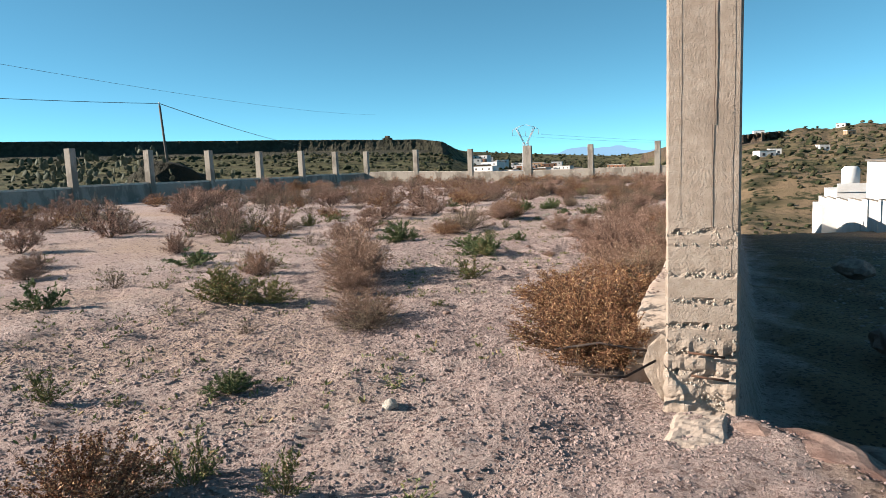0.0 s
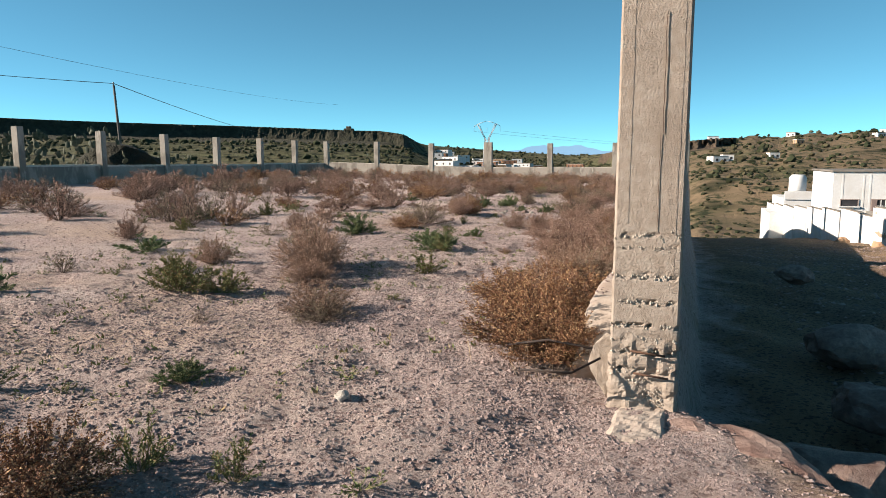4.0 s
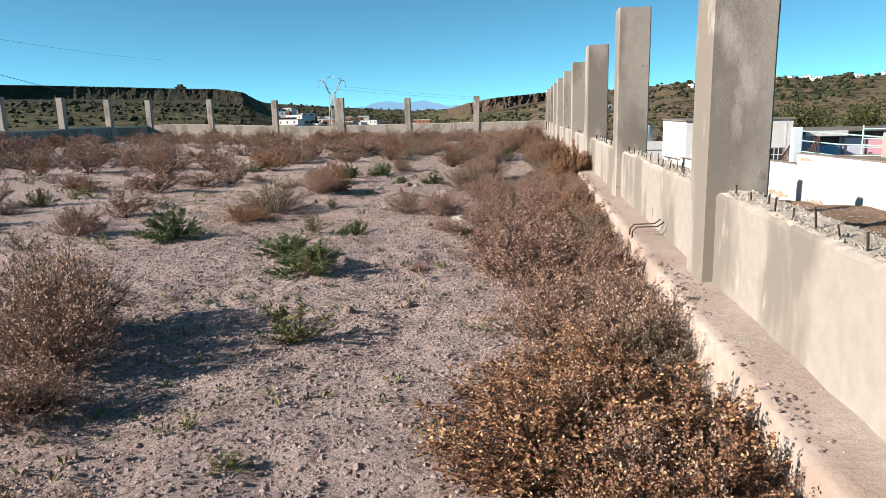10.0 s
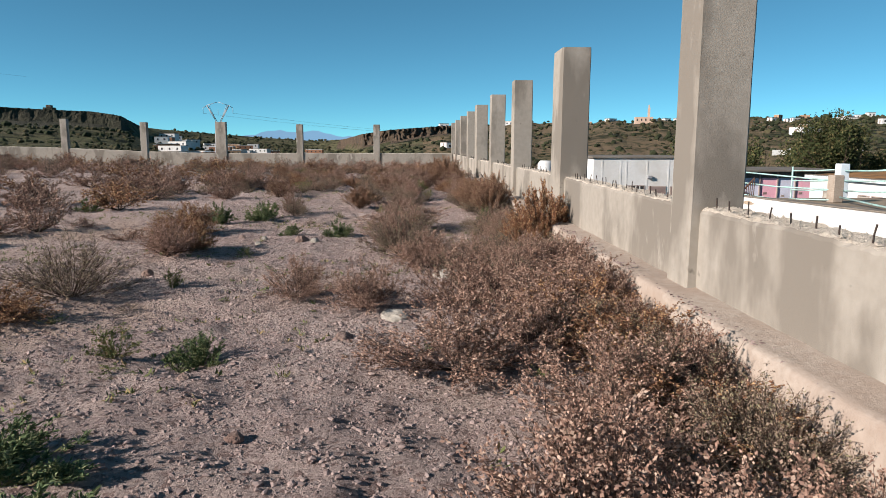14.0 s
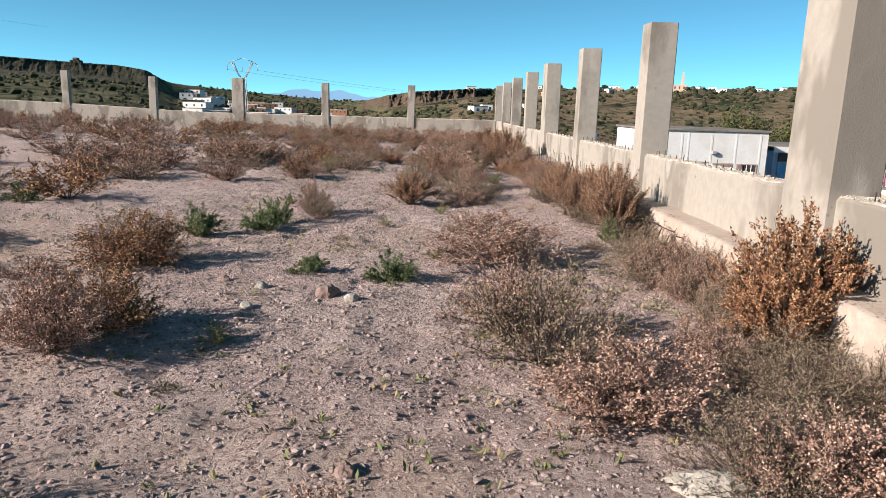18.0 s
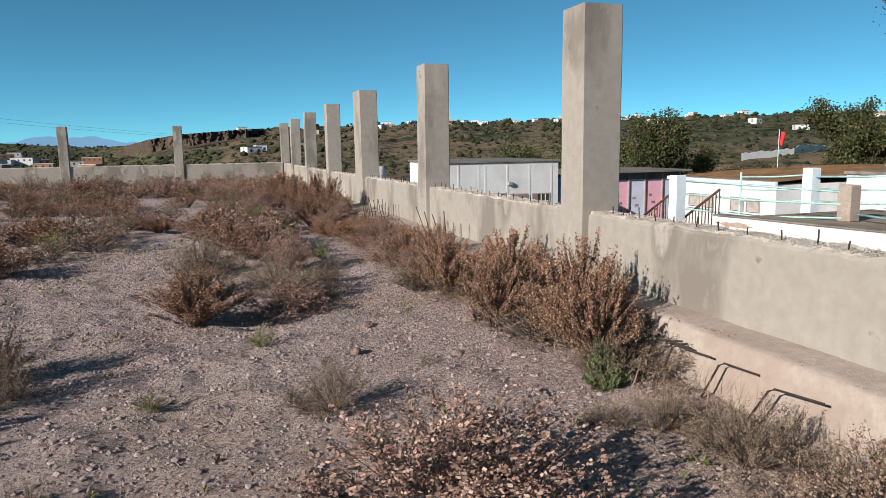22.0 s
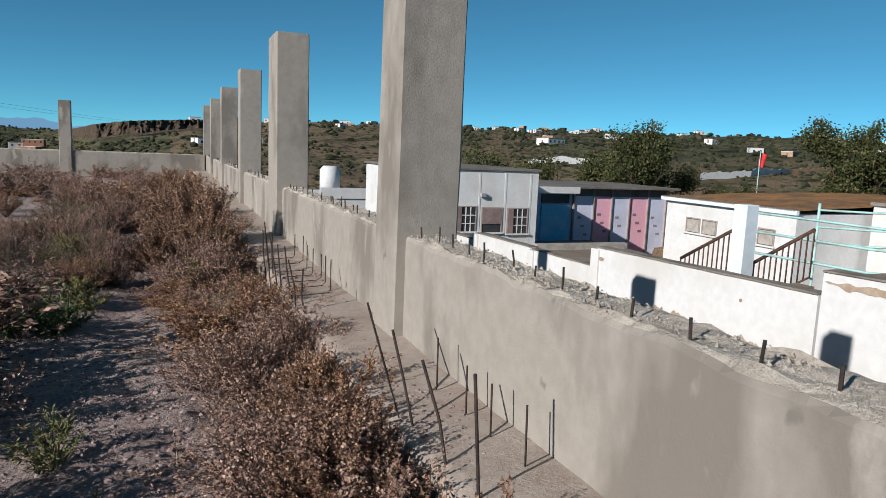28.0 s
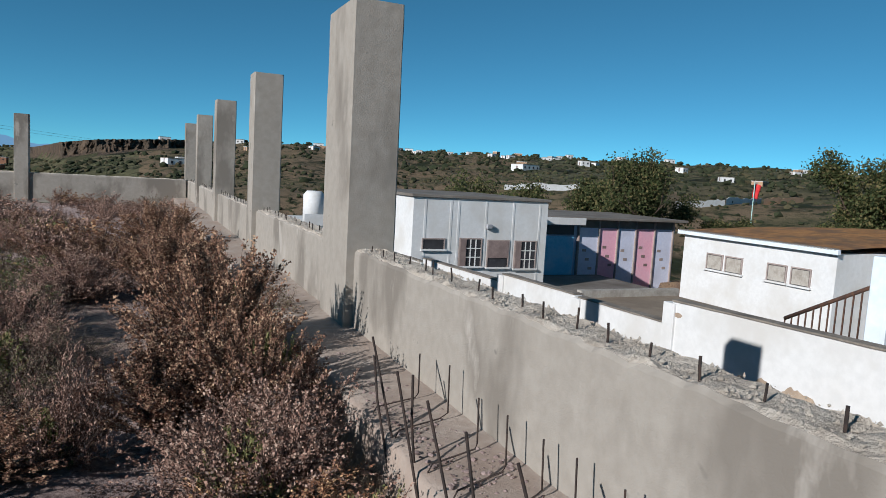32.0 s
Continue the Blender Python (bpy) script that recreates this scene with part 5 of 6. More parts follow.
for x, y, r, h in ((-.12, 14.05, .46, .84), (-.42, 13.75, .3, .5)):
    plant("orange_shrub", x, y, r, h)
plant("green_weed", -.6, 17.4, .15, .3)
plant("small_weed", -2.56, 19.03, .1, .2)
for x, y, r, h in ((-1.76, 25.8, .2, .3), (-2.1, 28.1, .3, .4), (-.55, 27.3, .24, .5), (-.9, 26.1, .22, .4), (-.55, 25.55, .24, .36), (-1.7, 26.9, .18, .3), (-.62, 28.9, .26, .5), (-.44, 15.6, .22, .34)):
    plant("yellow_weed", x, y, r, h)

def way_x(y):
    """Middle of the trodden way along the plot."""
    return float(np.interp(y, [-2.5, 0.3, 3.1, 8, 11.2, 13, 16, 17.2, 20.3, 23, 40], [0.55, -0.5, -1.4, -2.15, -3.0, -2.95, -1.7, -1.0, -1.05, -1.25, -2.2]))


for x, y, r, h in ((-.7, 2.95, .32, .42), (-.5, 3.3, .36, .46), (-.8, 5.4, .4, .52)):
    plant("orange_bush" if y < 3.2 else "dry_bush", x, y, r, h)

# belt of bushes along the foot of the wall
y = 1.95
while y < 46:
    dens = 0.30 if y < 6 else 0.45 if y < 10.5 else 1.0 if y < 21 else 0.36
    wide = 0.5 if y < 8 else 0.8 if y < 10.5 else 0.6 if y < 21 else 1.0
    x = -0.30 - abs(VR.gauss(0, 0.5)) * wide
    kind = VR.choice(["orange_bush"] if y < 4.6 else ["dry_bush", "dry_bush", "orange_bush", "twiggy_bush"] if y < 12 or y > 20 else ["twiggy_bush", "dry_bush", "twiggy_bush"])
    if abs(x - way_x(y)) < 0.55:
        x = way_x(y) + 0.6
    plant(kind, x, y, VR.uniform(0.32, 0.58), VR.uniform(0.3, 0.52))
    y += 1.15 * dens * VR.uniform(0.5, 1.5)
for k in range(24):
    y = VR.uniform(5.6, 13.4)
    x = VR.uniform(-0.55, -0.22) if k < 16 else VR.uniform(-1.2, -0.5)
    if abs(x - way_x(y)) > 0.8 and math.hypot(x + 0.72, y - 7.25) > 0.5 and (k < 16 or y > 7.8):
        plant(VR.choice(["dry_bush", "twiggy_bush", "dry_bush"]), x, y, VR.uniform(0.3, 0.5), VR.uniform(0.32, 0.5), 0)
for k in range(14):
    if 1 < k < 4:
        continue
    plant(VR.choice(["twiggy_bush", "rust_shrub", "dry_bush"]), VR.uniform(-0.62, -0.36), 14.6 + 0.72 * k + VR.uniform(-0.2, 0.2), VR.uniform(0.2, 0.32), VR.uniform(0.3, 0.5), 0)
# rows of bushes in the north half, and the dense belt before the far walls
n = 0
while n < 190:
    x, y = VR.uniform(-26.5, -1.4), VR.uniform(18.5, 46.2)
    if VR.random() > 0.2 + 0.8 * smooth(26, 42, y) + 0.6 * smooth(-8, -20, x):
        continue
    if -8 < x < -1.4 and y < 24:
        continue
    plant(VR.choice(["dry_bush", "dry_bush", "twiggy_bush", "orange_bush"]), x, y, VR.uniform(0.4, 1.0), VR.uniform(0.35, 0.8), 1)
    n += 1
# rows of dark bushes beside the last stretch of the way
n = 0
while n < 120:
    x, y = VR.uniform(-8, -1.5), VR.uniform(18.8, 41)
    if abs(x - way_x(y)) < 0.65 or abs(x + 4.2) < 0.25 or (y < 22 and x < -3.2) or (y < 24 and VR.random() < 0.6):
        continue
    plant(VR.choice(["dry_bush", "dry_bush", "twiggy_bush", "twiggy_bush", "yellow_weed" if y > 24 else "dry_bush", "rust_shrub"]), x, y, VR.uniform(0.25, 0.5), VR.uniform(0.28, 0.55), 0 if y < 30 and x > -4 else 1)
    n += 1
for x, y, r, h in ((-2.22, 29.8, 0.45, 0.45), (-1.9, 27.68, 0.4, 0.4), (-1.88, 26.82, 0.35, 0.3), (-1.86, 28.53, 0.4, 0.35), (-1.92, 30.84, 0.5, 0.5), (-2.68, 32.09, 0.5, 0.5), (-1.75, 32.91, 0.5, 0.5), (-2.39, 33.66, 0.5, 0.5), (-2.58, 23.75, 0.5, 0.5), (-2.74, 28.05, 0.6, 0.5), (-3.01, 26.2, 0.5, 0.45)):
    plant(VR.choice(["dry_bush", "twiggy_bush", "twiggy_bush", "rust_shrub"]), x, y, r, h)
# clumps on the west half of the plot
for k in range(70):
    x, y = VR.uniform(-24, -7.5), VR.uniform(9, 24)
    plant(VR.choice(["dry_bush", "dry_bush", "twiggy_bush", "orange_bush"]), x, y, VR.uniform(0.35, 0.8), VR.uniform(0.4, 0.85), 1)
for k in range(16):
    x, y = VR.uniform(-10, -4.6), VR.uniform(4, 16)
    if x > -6 and y > 10.5:
        continue
    plant(VR.choice(["dry_bush", "twiggy_bush", "orange_bush", "yellow_weed"]), x, y, VR.uniform(0.2, 0.4), VR.uniform(0.25, 0.45), 0)
for k in range(70):
    x, y = VR.uniform(-7, -0.6), VR.uniform(-1.5, 20)
    if abs(x - way_x(y)) > 0.3:
        plant(VR.choice(["small_weed", "small_weed", "twiggy_bush"]), x, y, VR.uniform(0.06, 0.13), VR.uniform(0.07, 0.16), 1)
for k in range(26):
    x, y = VR.uniform(-14, -5.5), VR.uniform(0, 18)
    plant(VR.choice(["dry_bush", "small_weed", "twiggy_bush"]), x, y, VR.uniform(0.15, 0.4), VR.uniform(0.15, 0.4), 1)

# dry grass at the foot of the ledge and tiny sprigs over the plot
rng = np.random.default_rng(3)
n = 5200
gyy = rng.uniform(1.5, 34, n)
gxx = -0.12 - np.abs(rng.normal(0, 0.26, n)) - 0.18 * smooth(18, 23, gyy)
base = np.stack([gxx, gyy, ground_z(gxx, gyy)], -1)
tips = base + np.stack([rng.normal(0, 0.10, n), rng.normal(0, 0.10, n), rng.uniform(0.06, 0.30, n)], -1)
side = np.stack([rng.normal(0, 1, n), rng.normal(0, 1, n), np.zeros(n)], -1)
side = side / np.linalg.norm(side, axis=1)[:, None] * 0.0013
mid = (base + tips) / 2 + rng.normal(0, 0.006, (n, 3))
v = np.stack([base - side, base + side, mid + side * 0.8, tips, mid - side * 0.8], 1).reshape(-1, 3)
M_hay = foliage("dry_grass_blades", (0.26, 0.19, 0.13), (0.46, 0.36, 0.25), (0.20, 0.14, 0.09))
tagged(mesh_ob("dry_grass", v, np.arange(5 * n).reshape(-1, 5), M_hay), "dry straw-coloured grass along the footing", "grass", kind="stuff")
n = 3600
gyy = rng.uniform(23.2, 27.2, n)
gxx = -0.32 - np.abs(rng.normal(0, 0.24, n))
base = np.stack([gxx, gyy, ground_z(gxx, gyy)], -1)
tips = base + np.stack([rng.normal(0, 0.13, n), rng.normal(0, 0.13, n), rng.uniform(0.05, 0.26, n)], -1)
side = np.stack([rng.normal(0, 1, n), rng.normal(0, 1, n), np.zeros(n)], -1)
side = side / np.linalg.norm(side, axis=1)[:, None] * 0.0015
mid = (base + tips) / 2 + rng.normal(0, 0.012, (n, 3))
v = np.stack([base - side, base + side, mid + side * 0.8, tips, mid - side * 0.8], 1).reshape(-1, 3)
tagged(mesh_ob("dry_grass", v, np.arange(5 * n).reshape(-1, 5), M_hay), "matted dry straw-coloured grass beside the footing", "grass", kind="stuff")
n = 4500
sx_, sy_ = rng.uniform(-9, -0.3, n), rng.uniform(-2, 27, n)
keep = np.array([noise.noise(Vector((a * 0.5, b * 0.5, 0))) > 0.05 for a, b in zip(sx_, sy_)])
sx_, sy_ = sx_[keep], sy_[keep]
cs = np.repeat(np.stack([sx_, sy_, ground_z(sx_, sy_)], -1), 7, 0) + rng.normal(0, 0.018, (7 * len(sx_), 3)) * np.array([1, 1, 0])
v, q = leaf_arrays(rng, cs, np.repeat(rng.normal(0, 0.3, (len(sx_), 3)) + np.array([0, 0, 0.6]), 7, 0), 0.04, 0.16, 0.5)
v[:, 2] = np.maximum(v[:, 2], np.repeat(ground_z(cs[:, 0], cs[:, 1]), 4) + 0.002)
tagged(mesh_ob("ground_sprigs", v, q, M_olive), "tiny sparse weed sprigs over the stony ground", "weeds", kind="stuff")

# ---- stones ----
ICO = bmesh.new()
bmesh.ops.create_icosphere(ICO, subdivisions=1, radius=1)
IV, IF = np.array([v_.co[:] for v_ in ICO.verts]), np.array([[v_.index for v_ in f_.verts] for f_ in ICO.faces])
ICO.free()
OV = np.array([(1, 0, 0), (-1, 0, 0), (0, 1, 0), (0, -1, 0), (0, 0, 1), (0, 0, -0.6)], float)
OF = np.array([(0, 2, 4), (2, 1, 4), (1, 3, 4), (3, 0, 4), (2, 0, 5), (1, 2, 5), (3, 1, 5), (0, 3, 5)])


def gravel(name, n, xr, yr, lo, hi, mat, seed, label):
    g = np.random.default_rng(seed)
    x, y = g.uniform(*xr, n), g.uniform(*yr, n)
    s = lo + (hi - lo) * g.uniform(0, 1, n) ** 2.2
    v = OV[None] * g.uniform(0.55, 1.3, (n, 6, 1)) * s[:, None, None] * np.array([1, 1, 0.55])
    a = g.uniform(0, 2 * math.pi, n)
    c, si = np.cos(a)[:, None], np.sin(a)[:, None]
    v = np.stack([v[..., 0] * c - v[..., 1] * si, v[..., 0] * si + v[..., 1] * c, v[..., 2]], -1)
    v += np.stack([x, y, ground_z(x, y) + 0.15 * s], -1)[:, None]
    f_ = (OF[None] + 6 * np.arange(n)[:, None, None]).reshape(-1, 3)
    return tagged(mesh_ob(name, v.reshape(-1, 3), f_, mat), label, "gravel", kind="stuff")


M_gravel = foliage("mixed_gravel", (0.23, 0.172, 0.162), (0.39, 0.312, 0.285), (0.14, 0.10, 0.092), 0.95)
gravel("gravel", 42000, (-5.0, 0.35), (-2.4, 6.5), 0.004, 0.017, M_gravel, 11, "loose pinkish-brown gravel strewn over the plot")
gravel("gravel", 56000, (-6.0, -0.2), (6.5, 24), 0.004, 0.017, M_gravel, 12, "loose pinkish-brown gravel strewn over the plot")
gravel("gravel", 14000, (-16, -6), (-2, 24), 0.008, 0.028, M_gravel, 3, "loose pinkish-brown gravel strewn over the plot")
gravel("gravel", 16000, (-0.5, 2.2), (-2.4, 1.7), 0.004, 0.014, M_gravel, 15, "fine pinkish gravel round the foot of the pillar")
gravel("gravel", 9000, (2.0, 8.5), (-2, 30), 0.008, 0.05, M_gravel, 5, "loose stones on the lower dirt slope")


def clods(name, n, xr, yr, lo, hi, mat, seed, label, lift=None):
    g = np.random.default_rng(seed)
    x, y = g.uniform(*xr, n), g.uniform(*yr, n)
    s = lo + (hi - lo) * g.uniform(0, 1, n) ** 3
    v = IV[None] * g.uniform(0.6, 1.25, (n, len(IV), 1)) * s[:, None, None] * np.array([1.2, 1, 0.6])
    a = g.uniform(0, 2 * math.pi, n)
    c, si = np.cos(a)[:, None], np.sin(a)[:, None]
    v = np.stack([v[..., 0] * c - v[..., 1] * si, v[..., 0] * si + v[..., 1] * c, v[..., 2]], -1)
    v += np.stack([x, y, (ground_z(x, y) if lift is None else lift(x, y)) + 0.15 * s], -1)[:, None]
    f_ = (IF[None] + len(IV) * np.arange(n)[:, None, None]).reshape(-1, 3)
    return tagged(mesh_ob(name, v.reshape(-1, 3), f_, mat), label, "gravel", kind="stuff")


M_clod = foliage("earth_clods", (0.25, 0.19, 0.178), (0.36, 0.285, 0.262), (0.18, 0.13, 0.12), 0.95)
clods("earth_clods", 17000, (-5.5, 0.0), (-2.2, 9), 0.006, 0.021, M_clod, 41, "crumbly clods of pinkish earth on the plot")
clods("earth_clods", 24000, (-6.5, -0.3), (9, 25), 0.006, 0.022, M_clod, 42, "crumbly clods of pinkish earth on the plot")


def rock(x, y, s, mat, seed, label, flat=0.7, z=None):
    bm = bmesh.new()
    bmesh.ops.create_icosphere(bm, subdivisions=3, radius=1)
    for v_ in bm.verts:
        p = v_.co.copy()
        k = 1 + 0.32 * noise.noise(p * 1.1 + Vector((seed, 0, 0))) + 0.14 * noise.noise(p * 2.7 + Vector((0, seed, 0))) + 0.06 * noise.noise(p * 6) + 0.03 * noise.noise(p * 13)
        for ax in (Vector((1, 0.3, 0.2)), Vector((-0.5, 1, 0.4)), Vector((0.2, -0.7, 0.9))):
            d = p.dot(ax.normalized())
            if d > 0.62:
                k *= 0.62 / d * 0.35 + 0.65
        v_.co = Vector((p.x * k * s[0], p.y * k * s[1], p.z * k * s[2]))
    ob = part("rock", bm, mat, None)
    ob.matrix_basis = pose(x, y, (gz(x, y) if z is None else z) + s[2] * 0.35, 0, 0, seed * 47)
    return tagged(ob, label, "rock", "rocks on the ground")


RK = random.Random(21)
for x, y, s in ((-4.32, 15.0, .07), (-3.4, 14.6, .09), (-3.65, 15.3, .055), (-3.9, 14.2, .06), (-3.2, 14.45, .05), (-3.95, 14.75, .05), (-.62, 19.7, .13), (-.86, 19.05, .11), (-1.24, 18.3, .06), (-.86, 18.12, .04), (-1.92, 18.6, .045), (-1.7, 19.25, .06),
                (-2.0, 3.3, .05), (-2.3, 5.9, .06), (-1.3, .8, .05), (-3.4, 6.0, .05), (-1.9, 6.1, .045), (-2.6, 8.2, .05), (-3.1, 9.0, .06), (-2.3, 9.9, .06), (-2.9, 12.1, .05), (-4.6, 12.3, .07)):
    a = s * RK.uniform(0.6, 0.95)
    rock(x, y, (a * RK.uniform(0.9, 1.4), a, a * RK.uniform(0.6, 0.85)), RK.choice([M_stone, M_stone, M_pale]), RK.uniform(0, 9), "weathered brown stone lying on bare ground")
for x, y, s in ((-1.95, 10.55, .1), (-2.1, 11.3, .09), (-1.45, 12.0, .12), (-1.0, 7.3, .16), (-1.15, 5.55, .05), (-.2, 25.9, .1)):
    rock(x, y, (s * 1.4, s, s * 0.5), M_pale, RK.uniform(0, 9), "flat pale stone lying among the bushes")
for x, y, s, z in ((1.5, 1.9, .45, -0.75), (2.3, 2.2, .45, -0.95), (3.0, 3.2, .5, -0.95), (3.6, 4.8, .6, -1.1), (2.8, 6.2, .35, -1.2), (4.2, 7.5, .5, -1.2), (2.15, 3.65, .32, -0.75), (2.35, 5.7, .4, -0.75), (2.4, 10.5, .3, -0.7)):
    rock(x, y, (s * 1.2, s, s * 0.6), M_stone, RK.uniform(0, 9), "large brown boulder on the shaded bank below the wall", z=z)
for x, y, s in ((8.2, 37.5, .3), (8.0, 36.8, .25), (8.3, 30.9, .22)):
    rock(x, y, (s * 1.2, s, s * 0.8), M_ochre, RK.uniform(0, 9), "ochre boulder at the foot of the school wall")
# worn plinth running out from the foot of the first pillar
mv, mf = [], []
NI, NK = 20, 44
for i in range(NI + 1):
    for k in range(NK + 1):
        u, v = i / NI, k / NK
        y = 1.34 - 1.0 * v
        x = 0.19 - 0.07 * v + 0.02 * jag(0, y, 0, 4) + (0.565 - 0.19 + 0.06 * v) * u
        skirt = 0.07 * max(smooth(0.28, 0.0, u), smooth(0.86, 1.0, u), smooth(0.6, 1.0, v))
        mv.append((x, y, -0.058 - 0.03 * v - skirt + 0.012 * jag(x, y, 0, 5) + 0.014 * jag(x, y, 2, 14) + 0.010 * jag(x, y, 5, 36)))
for i in range(NI):
    for k in range(NK):
        p = i * (NK + 1) + k
        mf.append((p, p + 1, p + NK + 2, p + NK + 1)[::-1])
tagged(mesh_ob("plinth", mv, mf, M_ledge, None, False), "worn sandy concrete plinth sloping from the pillar foot", "plinth")
rock(1.0, 0.93, (.20, .40, .09), M_stone, 0.745, "flat pale slab of stone at the edge of the bank", z=-0.15)
rock(0.70, 1.10, (.12, .20, .07), M_stone, 1.4, "flat pale stone beside the pillar foot", z=-0.14)
rock(0.185, 1.46, (.04, .12, .20), M_rough, 2.2, "rough lump of concrete clinging to the pillar foot", z=0.06)
blk = thing("concrete_block", "broken grey concrete block lying in the bushes", "block", pose(-0.72, 7.25, gz(-0.72, 7.25) + 0.13, 8, -6, 12))
box("block", -0.10, 0.10, -0.06, 0.06, -0.055, 0.045, M_pale, blk, 0.015)
box("mortar_line", -0.101, 0.101, -0.062, -0.056, -0.012, -0.004, M_rust, blk)

# ---- trees ----
def tree(x, y, h, w, trunk_h, seed, leafm, n_leaf, leaf, label, full=False):
    g = np.random.default_rng(seed)
    z = gz(x, y)
    e = thing("tree", label, "tree", pose(x, y, z, 0, 0, float(g.uniform(0, 360))))
    sv, sf, cl = [], [], []

    def limb(p, d, length, r, depth):
        pts, q = [p], p.copy()
        dd = d.copy()
        for _ in range(4):
            dd = dd + g.normal(0, 0.16, 3) + np.array([0, 0, 0.05])
            dd /= np.linalg.norm(dd)
            q = q + dd * length / 4
            pts.append(q.copy())
        v, f_ = tube_geo(pts, [r, r * 0.85, r * 0.72, r * 0.6, r * 0.45], 6)
        k = len(sv)
        sv.extend(v)
        sf.extend(tuple(i + k for i in t) for t in f_[:-2])
        if depth == 0:
            cl.extend([pts[-1], pts[-2], pts[2]])
            return
        for _ in range(4 if depth > 1 else 3):
            t = g.uniform(0.45, 1.0)
            s = pts[int(t * 4)] if t < 1 else pts[-1]
            nd = dd * 0.6 + g.normal(0, 0.55, 3) * np.array([w / h * 1.3, w / h * 1.3, 0.6])
            limb(s, nd / np.linalg.norm(nd), length * g.uniform(0.55, 0.75), r * 0.5, depth - 1)

    limb(np.array([0, 0, -0.5]), np.array([0, 0, 1.0]), trunk_h + 0.5, 0.022 * h, 0)
    top = np.array(cl[0])
    cl.clear()
    for _ in range(5):
        d = np.array([g.normal(0, 0.6), g.normal(0, 0.6), 0.8])
        limb(top - np.array([0, 0, g.uniform(0, 0.3 * trunk_h)]), d / np.linalg.norm(d), (h - trunk_h) * 0.5, 0.011 * h, 2)
    c = np.array(cl)
    c[:, :2] *= min(1.0, w / (np.abs(c[:, :2]).max() + 1e-6))
    if full:
        k = (0.93 * h - trunk_h) / (c[:, 2].max() - trunk_h)
        c[:, 2] = np.where(c[:, 2] > trunk_h, trunk_h + (c[:, 2] - trunk_h) * k, c[:, 2])
        sv = [(p[0], p[1], trunk_h + (p[2] - trunk_h) * k if p[2] > trunk_h else p[2]) for p in sv]
    pick = g.integers(0, len(c), n_leaf)
    rad = 0.10 * h
    pos = c[pick] + g.normal(0, rad * 0.42, (n_leaf, 3)) * np.array([1, 1, 0.75])
    lv, lq = leaf_arrays(g, pos, g.normal(0, 0.5, (n_leaf, 3)) - np.array([0, 0, 0.3]), leaf, 0.32)
    mesh_ob("trunk", sv, sf, M_bark, e, True)
    mesh_ob("crown", lv, lq, leafm, e)
    return e


def top_at(x, y, z):
    """Height of a tree whose crown ends at z."""
    return z - gz(x, y)


tree(35.1, 40.4, top_at(35.1, 40.4, 11.8), 5.5, 3.0, 1, M_euc, 40000, 0.16, "tall grey-green eucalyptus tree beyond the school", True)
tree(43, 32, top_at(43, 32, 12.5), 5.5, 3.0, 2, M_euc, 34000, 0.16, "tall grey-green eucalyptus tree beyond the school", True)
tree(42.7, 52, top_at(42.7, 52, 5.0), 4.7, 1.2, 3, M_tree, 40000, 0.18, "broad dark green tree beyond the school yard", True)
tree(36.3, 68, top_at(36.3, 68, 4.75), 4.9, 2.0, 4, M_tree, 40000, 0.20, "broad dark green tree behind the school", True)
tree(24, 92, 8.5, 5, 2.2, 7, M_tree, 20000, 0.2, "dark green tree behind the school hall")
tree(60, 62, 8.5, 4, 2.2, 8, M_tree, 22000, 0.18, "broad dark green tree beyond the school yard")
for tx, ty, th, tw, sd in ((32.5, 92, 15.7, 5, 21), (36, 89, 14.6, 5, 22), (41.5, 80, 12.2, 5, 24), (45.3, 80, 14.1, 5.5, 25)):
    tree(tx, ty, th, tw, 2.2, sd, M_tree, 17000, 0.26, "broad dark green tree behind the school", True)
tree(46.5, 68, 7.0, 3.5, 2, 9, M_tree, 22000, 0.18, "dark green tree beyond the school yard")

# scrub and small trees on the slopes
g = np.random.default_rng(9)
n = 15000
az = np.concatenate([g.uniform(-62, -6, n // 2), g.uniform(-6, 68, n // 2)])
R = np.interp(az, AZ, RIDGE)
r = R * (0.16 + 0.84 * g.uniform(0, 1, n) ** 0.8)
x, y = -1 + r * np.sin(np.radians(az)), 12 + r * np.cos(np.radians(az))
keep = (y > 52) | (x < -36) | (x > 62)
keep &= ~((x > 0) & (x < 45) & (y < 84))
keep &= ~((az < -20) & (r < 0.78 * R) & (g.uniform(0, 1, n) > 0.35))
keep &= ~((az < -20) & (r > 0.84 * R))
keep &= ~((az > 18) & (g.uniform(0, 1, n) > 0.62))
keep &= ~((az > -7.5) & (az < 3) & (r > 0.84 * R))
keep &= ~((az > -1) & (az < 18) & (g.uniform(0, 1, n) > np.where(r < 0.55 * R, 0.8, 0.3)))
x, y, r = x[keep], y[keep], r[keep]
sz = g.uniform(0.35, 1.3, len(x)) * np.clip(r / 300, 0.6, 1.5) * np.where(g.uniform(0, 1, len(x)) > 0.95, 1.6, 1.0)
vv = IV[None] * g.uniform(0.55, 1.25, (len(x), len(IV), 1)) * sz[:, None, None] * np.array([1.15, 1.15, 0.8])
vv += np.stack([x, y, ground_z(x, y) + sz * 0.35], -1)[:, None]
ff = (IF[None] + len(IV) * np.arange(len(x))[:, None, None]).reshape(-1, 3)
M_bushfar = foliage("dark_scrub", (0.018, 0.024, 0.012), (0.046, 0.052, 0.026), (0.080, 0.068, 0.038), 1.0)
tagged(mesh_ob("hillside_scrub", vv.reshape(-1, 3), ff, M_bushfar), "dark green scrub dotted over the far slopes", "scrub", kind="stuff")

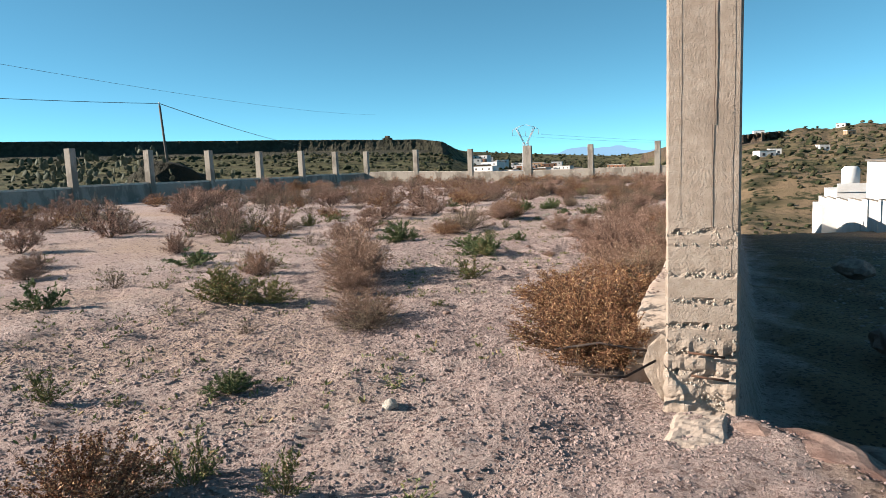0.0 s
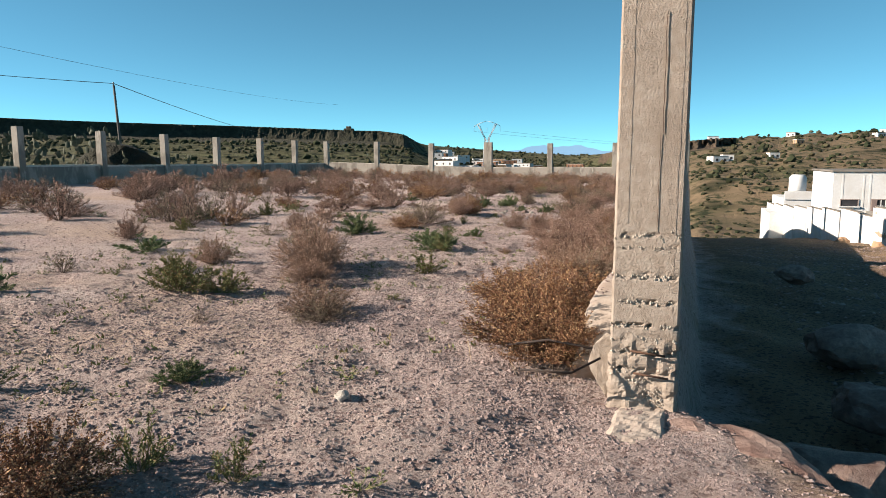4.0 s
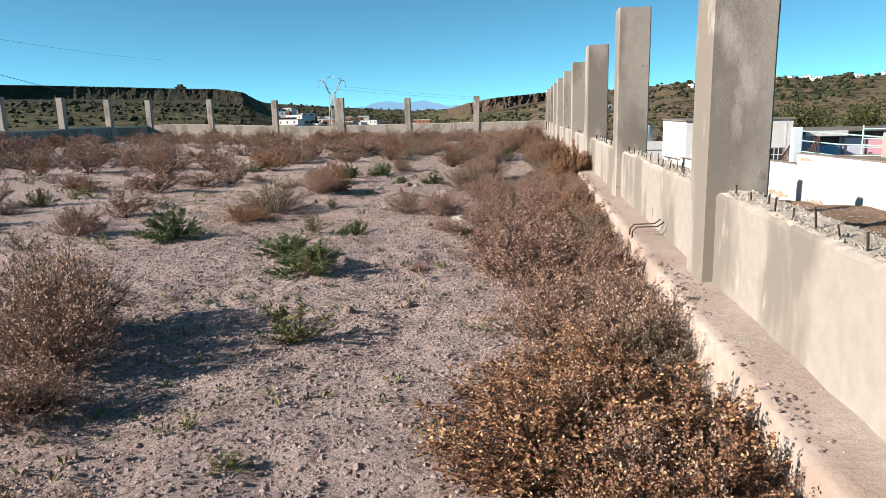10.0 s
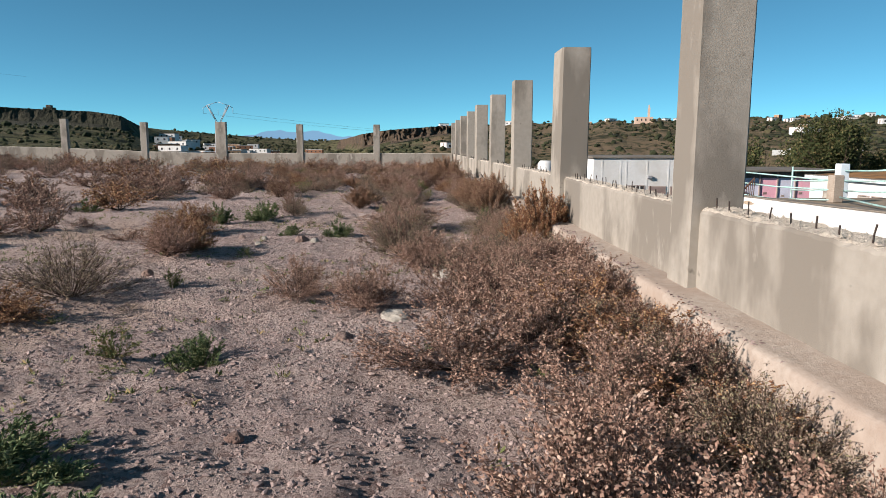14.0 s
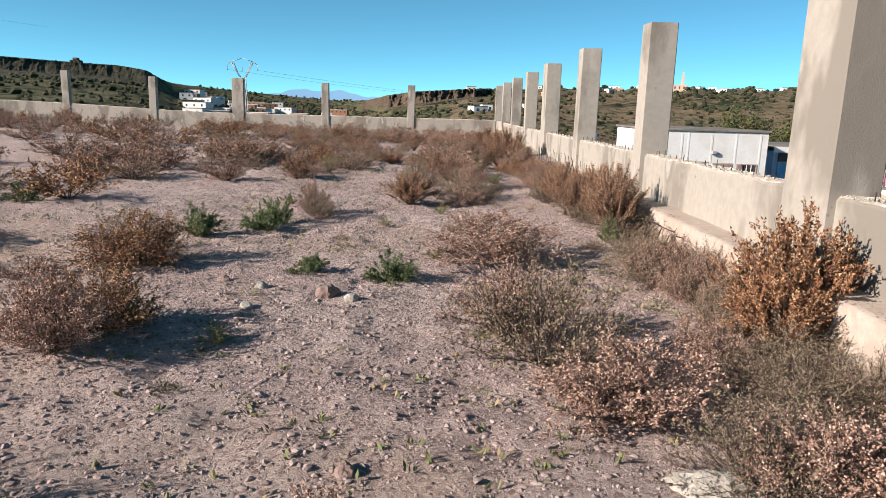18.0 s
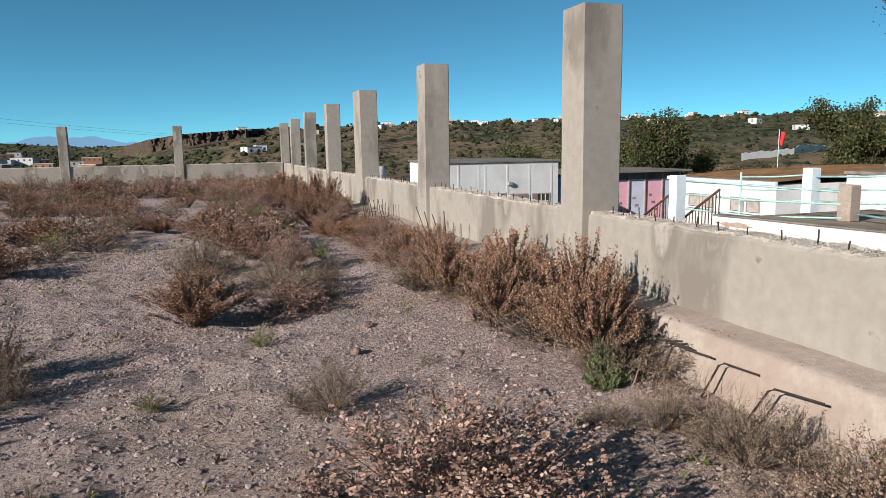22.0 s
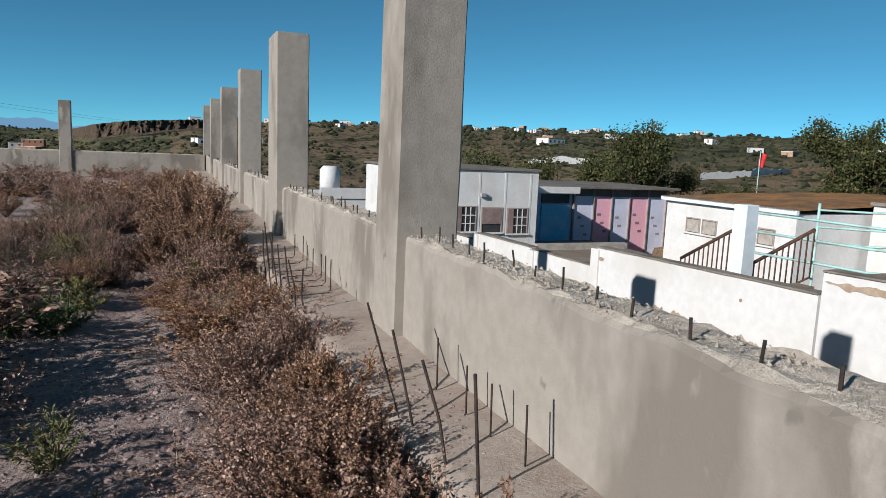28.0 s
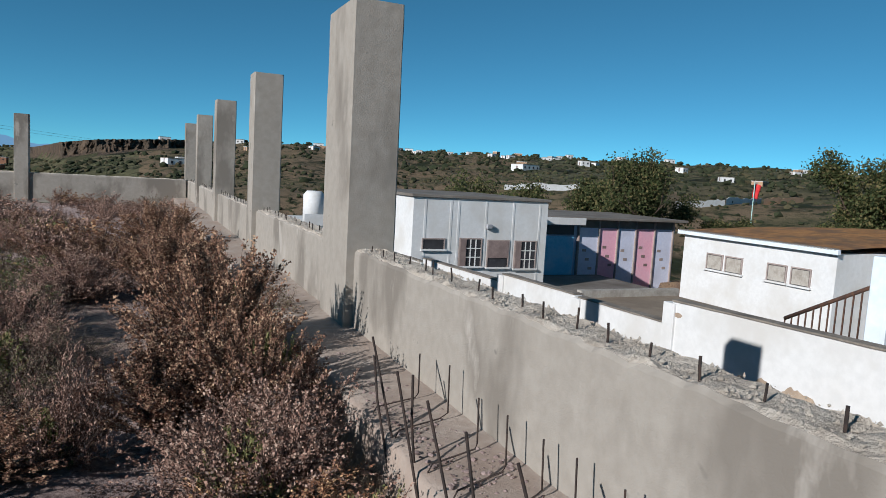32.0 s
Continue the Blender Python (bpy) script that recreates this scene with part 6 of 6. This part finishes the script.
# prickly pear and rubble beyond the west wall
def cactus(x, y, seed, hh):
    g = random.Random(seed)
    e = thing("prickly_pear", "dusty green prickly pear clump beyond the west wall", "cactus", pose(x, y, gz(x, y)))
    for k in range(80):
        bm = bmesh.new()
        bmesh.ops.create_uvsphere(bm, u_segments=8, v_segments=6, radius=1)
        for v_ in bm.verts:
            v_.co = Vector((v_.co.x * 0.13, v_.co.y * 0.04, v_.co.z * 0.2))
        p = part("pad", bm, M_cactus, e)
        p.matrix_basis = pose(g.gauss(0, 1.3), g.gauss(0, 1.0), g.uniform(0.15, hh), g.uniform(-30, 30), g.uniform(-40, 40), g.uniform(0, 180))


cactus(-31.5, 26.0, 1, 2.9)
cactus(-33.5, 24.0, 2, 2.8)
cactus(-32.0, 22.0, 4, 2.4)
cactus(-30.8, 31.5, 3, 1.5)
for k in range(24):
    rock(-30 - RK.uniform(0, 5), RK.uniform(18, 34), tuple(RK.uniform(0.25, 0.6) for _ in range(3)), RK.choice([M_pale, M_stone]), RK.uniform(0, 9), "pale rubble stone heaped beyond the west wall")
rock(-32.0, 29.5, (2.6, 2.2, 1.7), M_cliff, 4.0, "dark earth mound beyond the west wall")

# crumbled mortar along the broken wall top
g = np.random.default_rng(31)
n = 12000
yy = g.uniform(1.75, 33, n)
xx = g.uniform(0.185, 0.395, n)
ss = 0.002 + 0.010 * g.uniform(0, 1, n) ** 3
zz = np.maximum(0.79, 0.88 - 0.0047 * np.maximum(0, yy - 15)) + 0.006 + ss * 0.2
inside = np.all([(yy < p - 0.01) | (yy > p + q + 0.01) for p, q in zip(PY, PD_OF)], axis=0)
vv = OV[None] * g.uniform(0.5, 1.4, (n, 6, 1)) * ss[:, None, None] + np.stack([xx, yy, zz], -1)[:, None]
vv = vv[inside]
tagged(mesh_ob("mortar_crumbs", vv.reshape(-1, 3), (OF[None] + 6 * np.arange(len(vv))[:, None, None]).reshape(-1, 3), M_break), "crumbled mortar lying along the broken wall top", "rubble", kind="stuff")

# crumbs of earth and mortar lying on the footing ledge
def ledge_z(x, y):
    return (0.29 - 0.09 * smooth(16, 26, y)) * smooth(1.55, 2.7, y) + 0.02


clods("ledge_crumbs", 4200, (-0.07, 0.16), (2.7, 18), 0.003, 0.014, M_gravel, 61, "crumbs of earth and mortar lying on the footing ledge", ledge_z)
clods("ledge_crumbs", 3800, (-0.22, 0.16), (20.5, 31), 0.003, 0.015, M_gravel, 62, "crumbs of earth and mortar lying on the footing ledge", ledge_z)
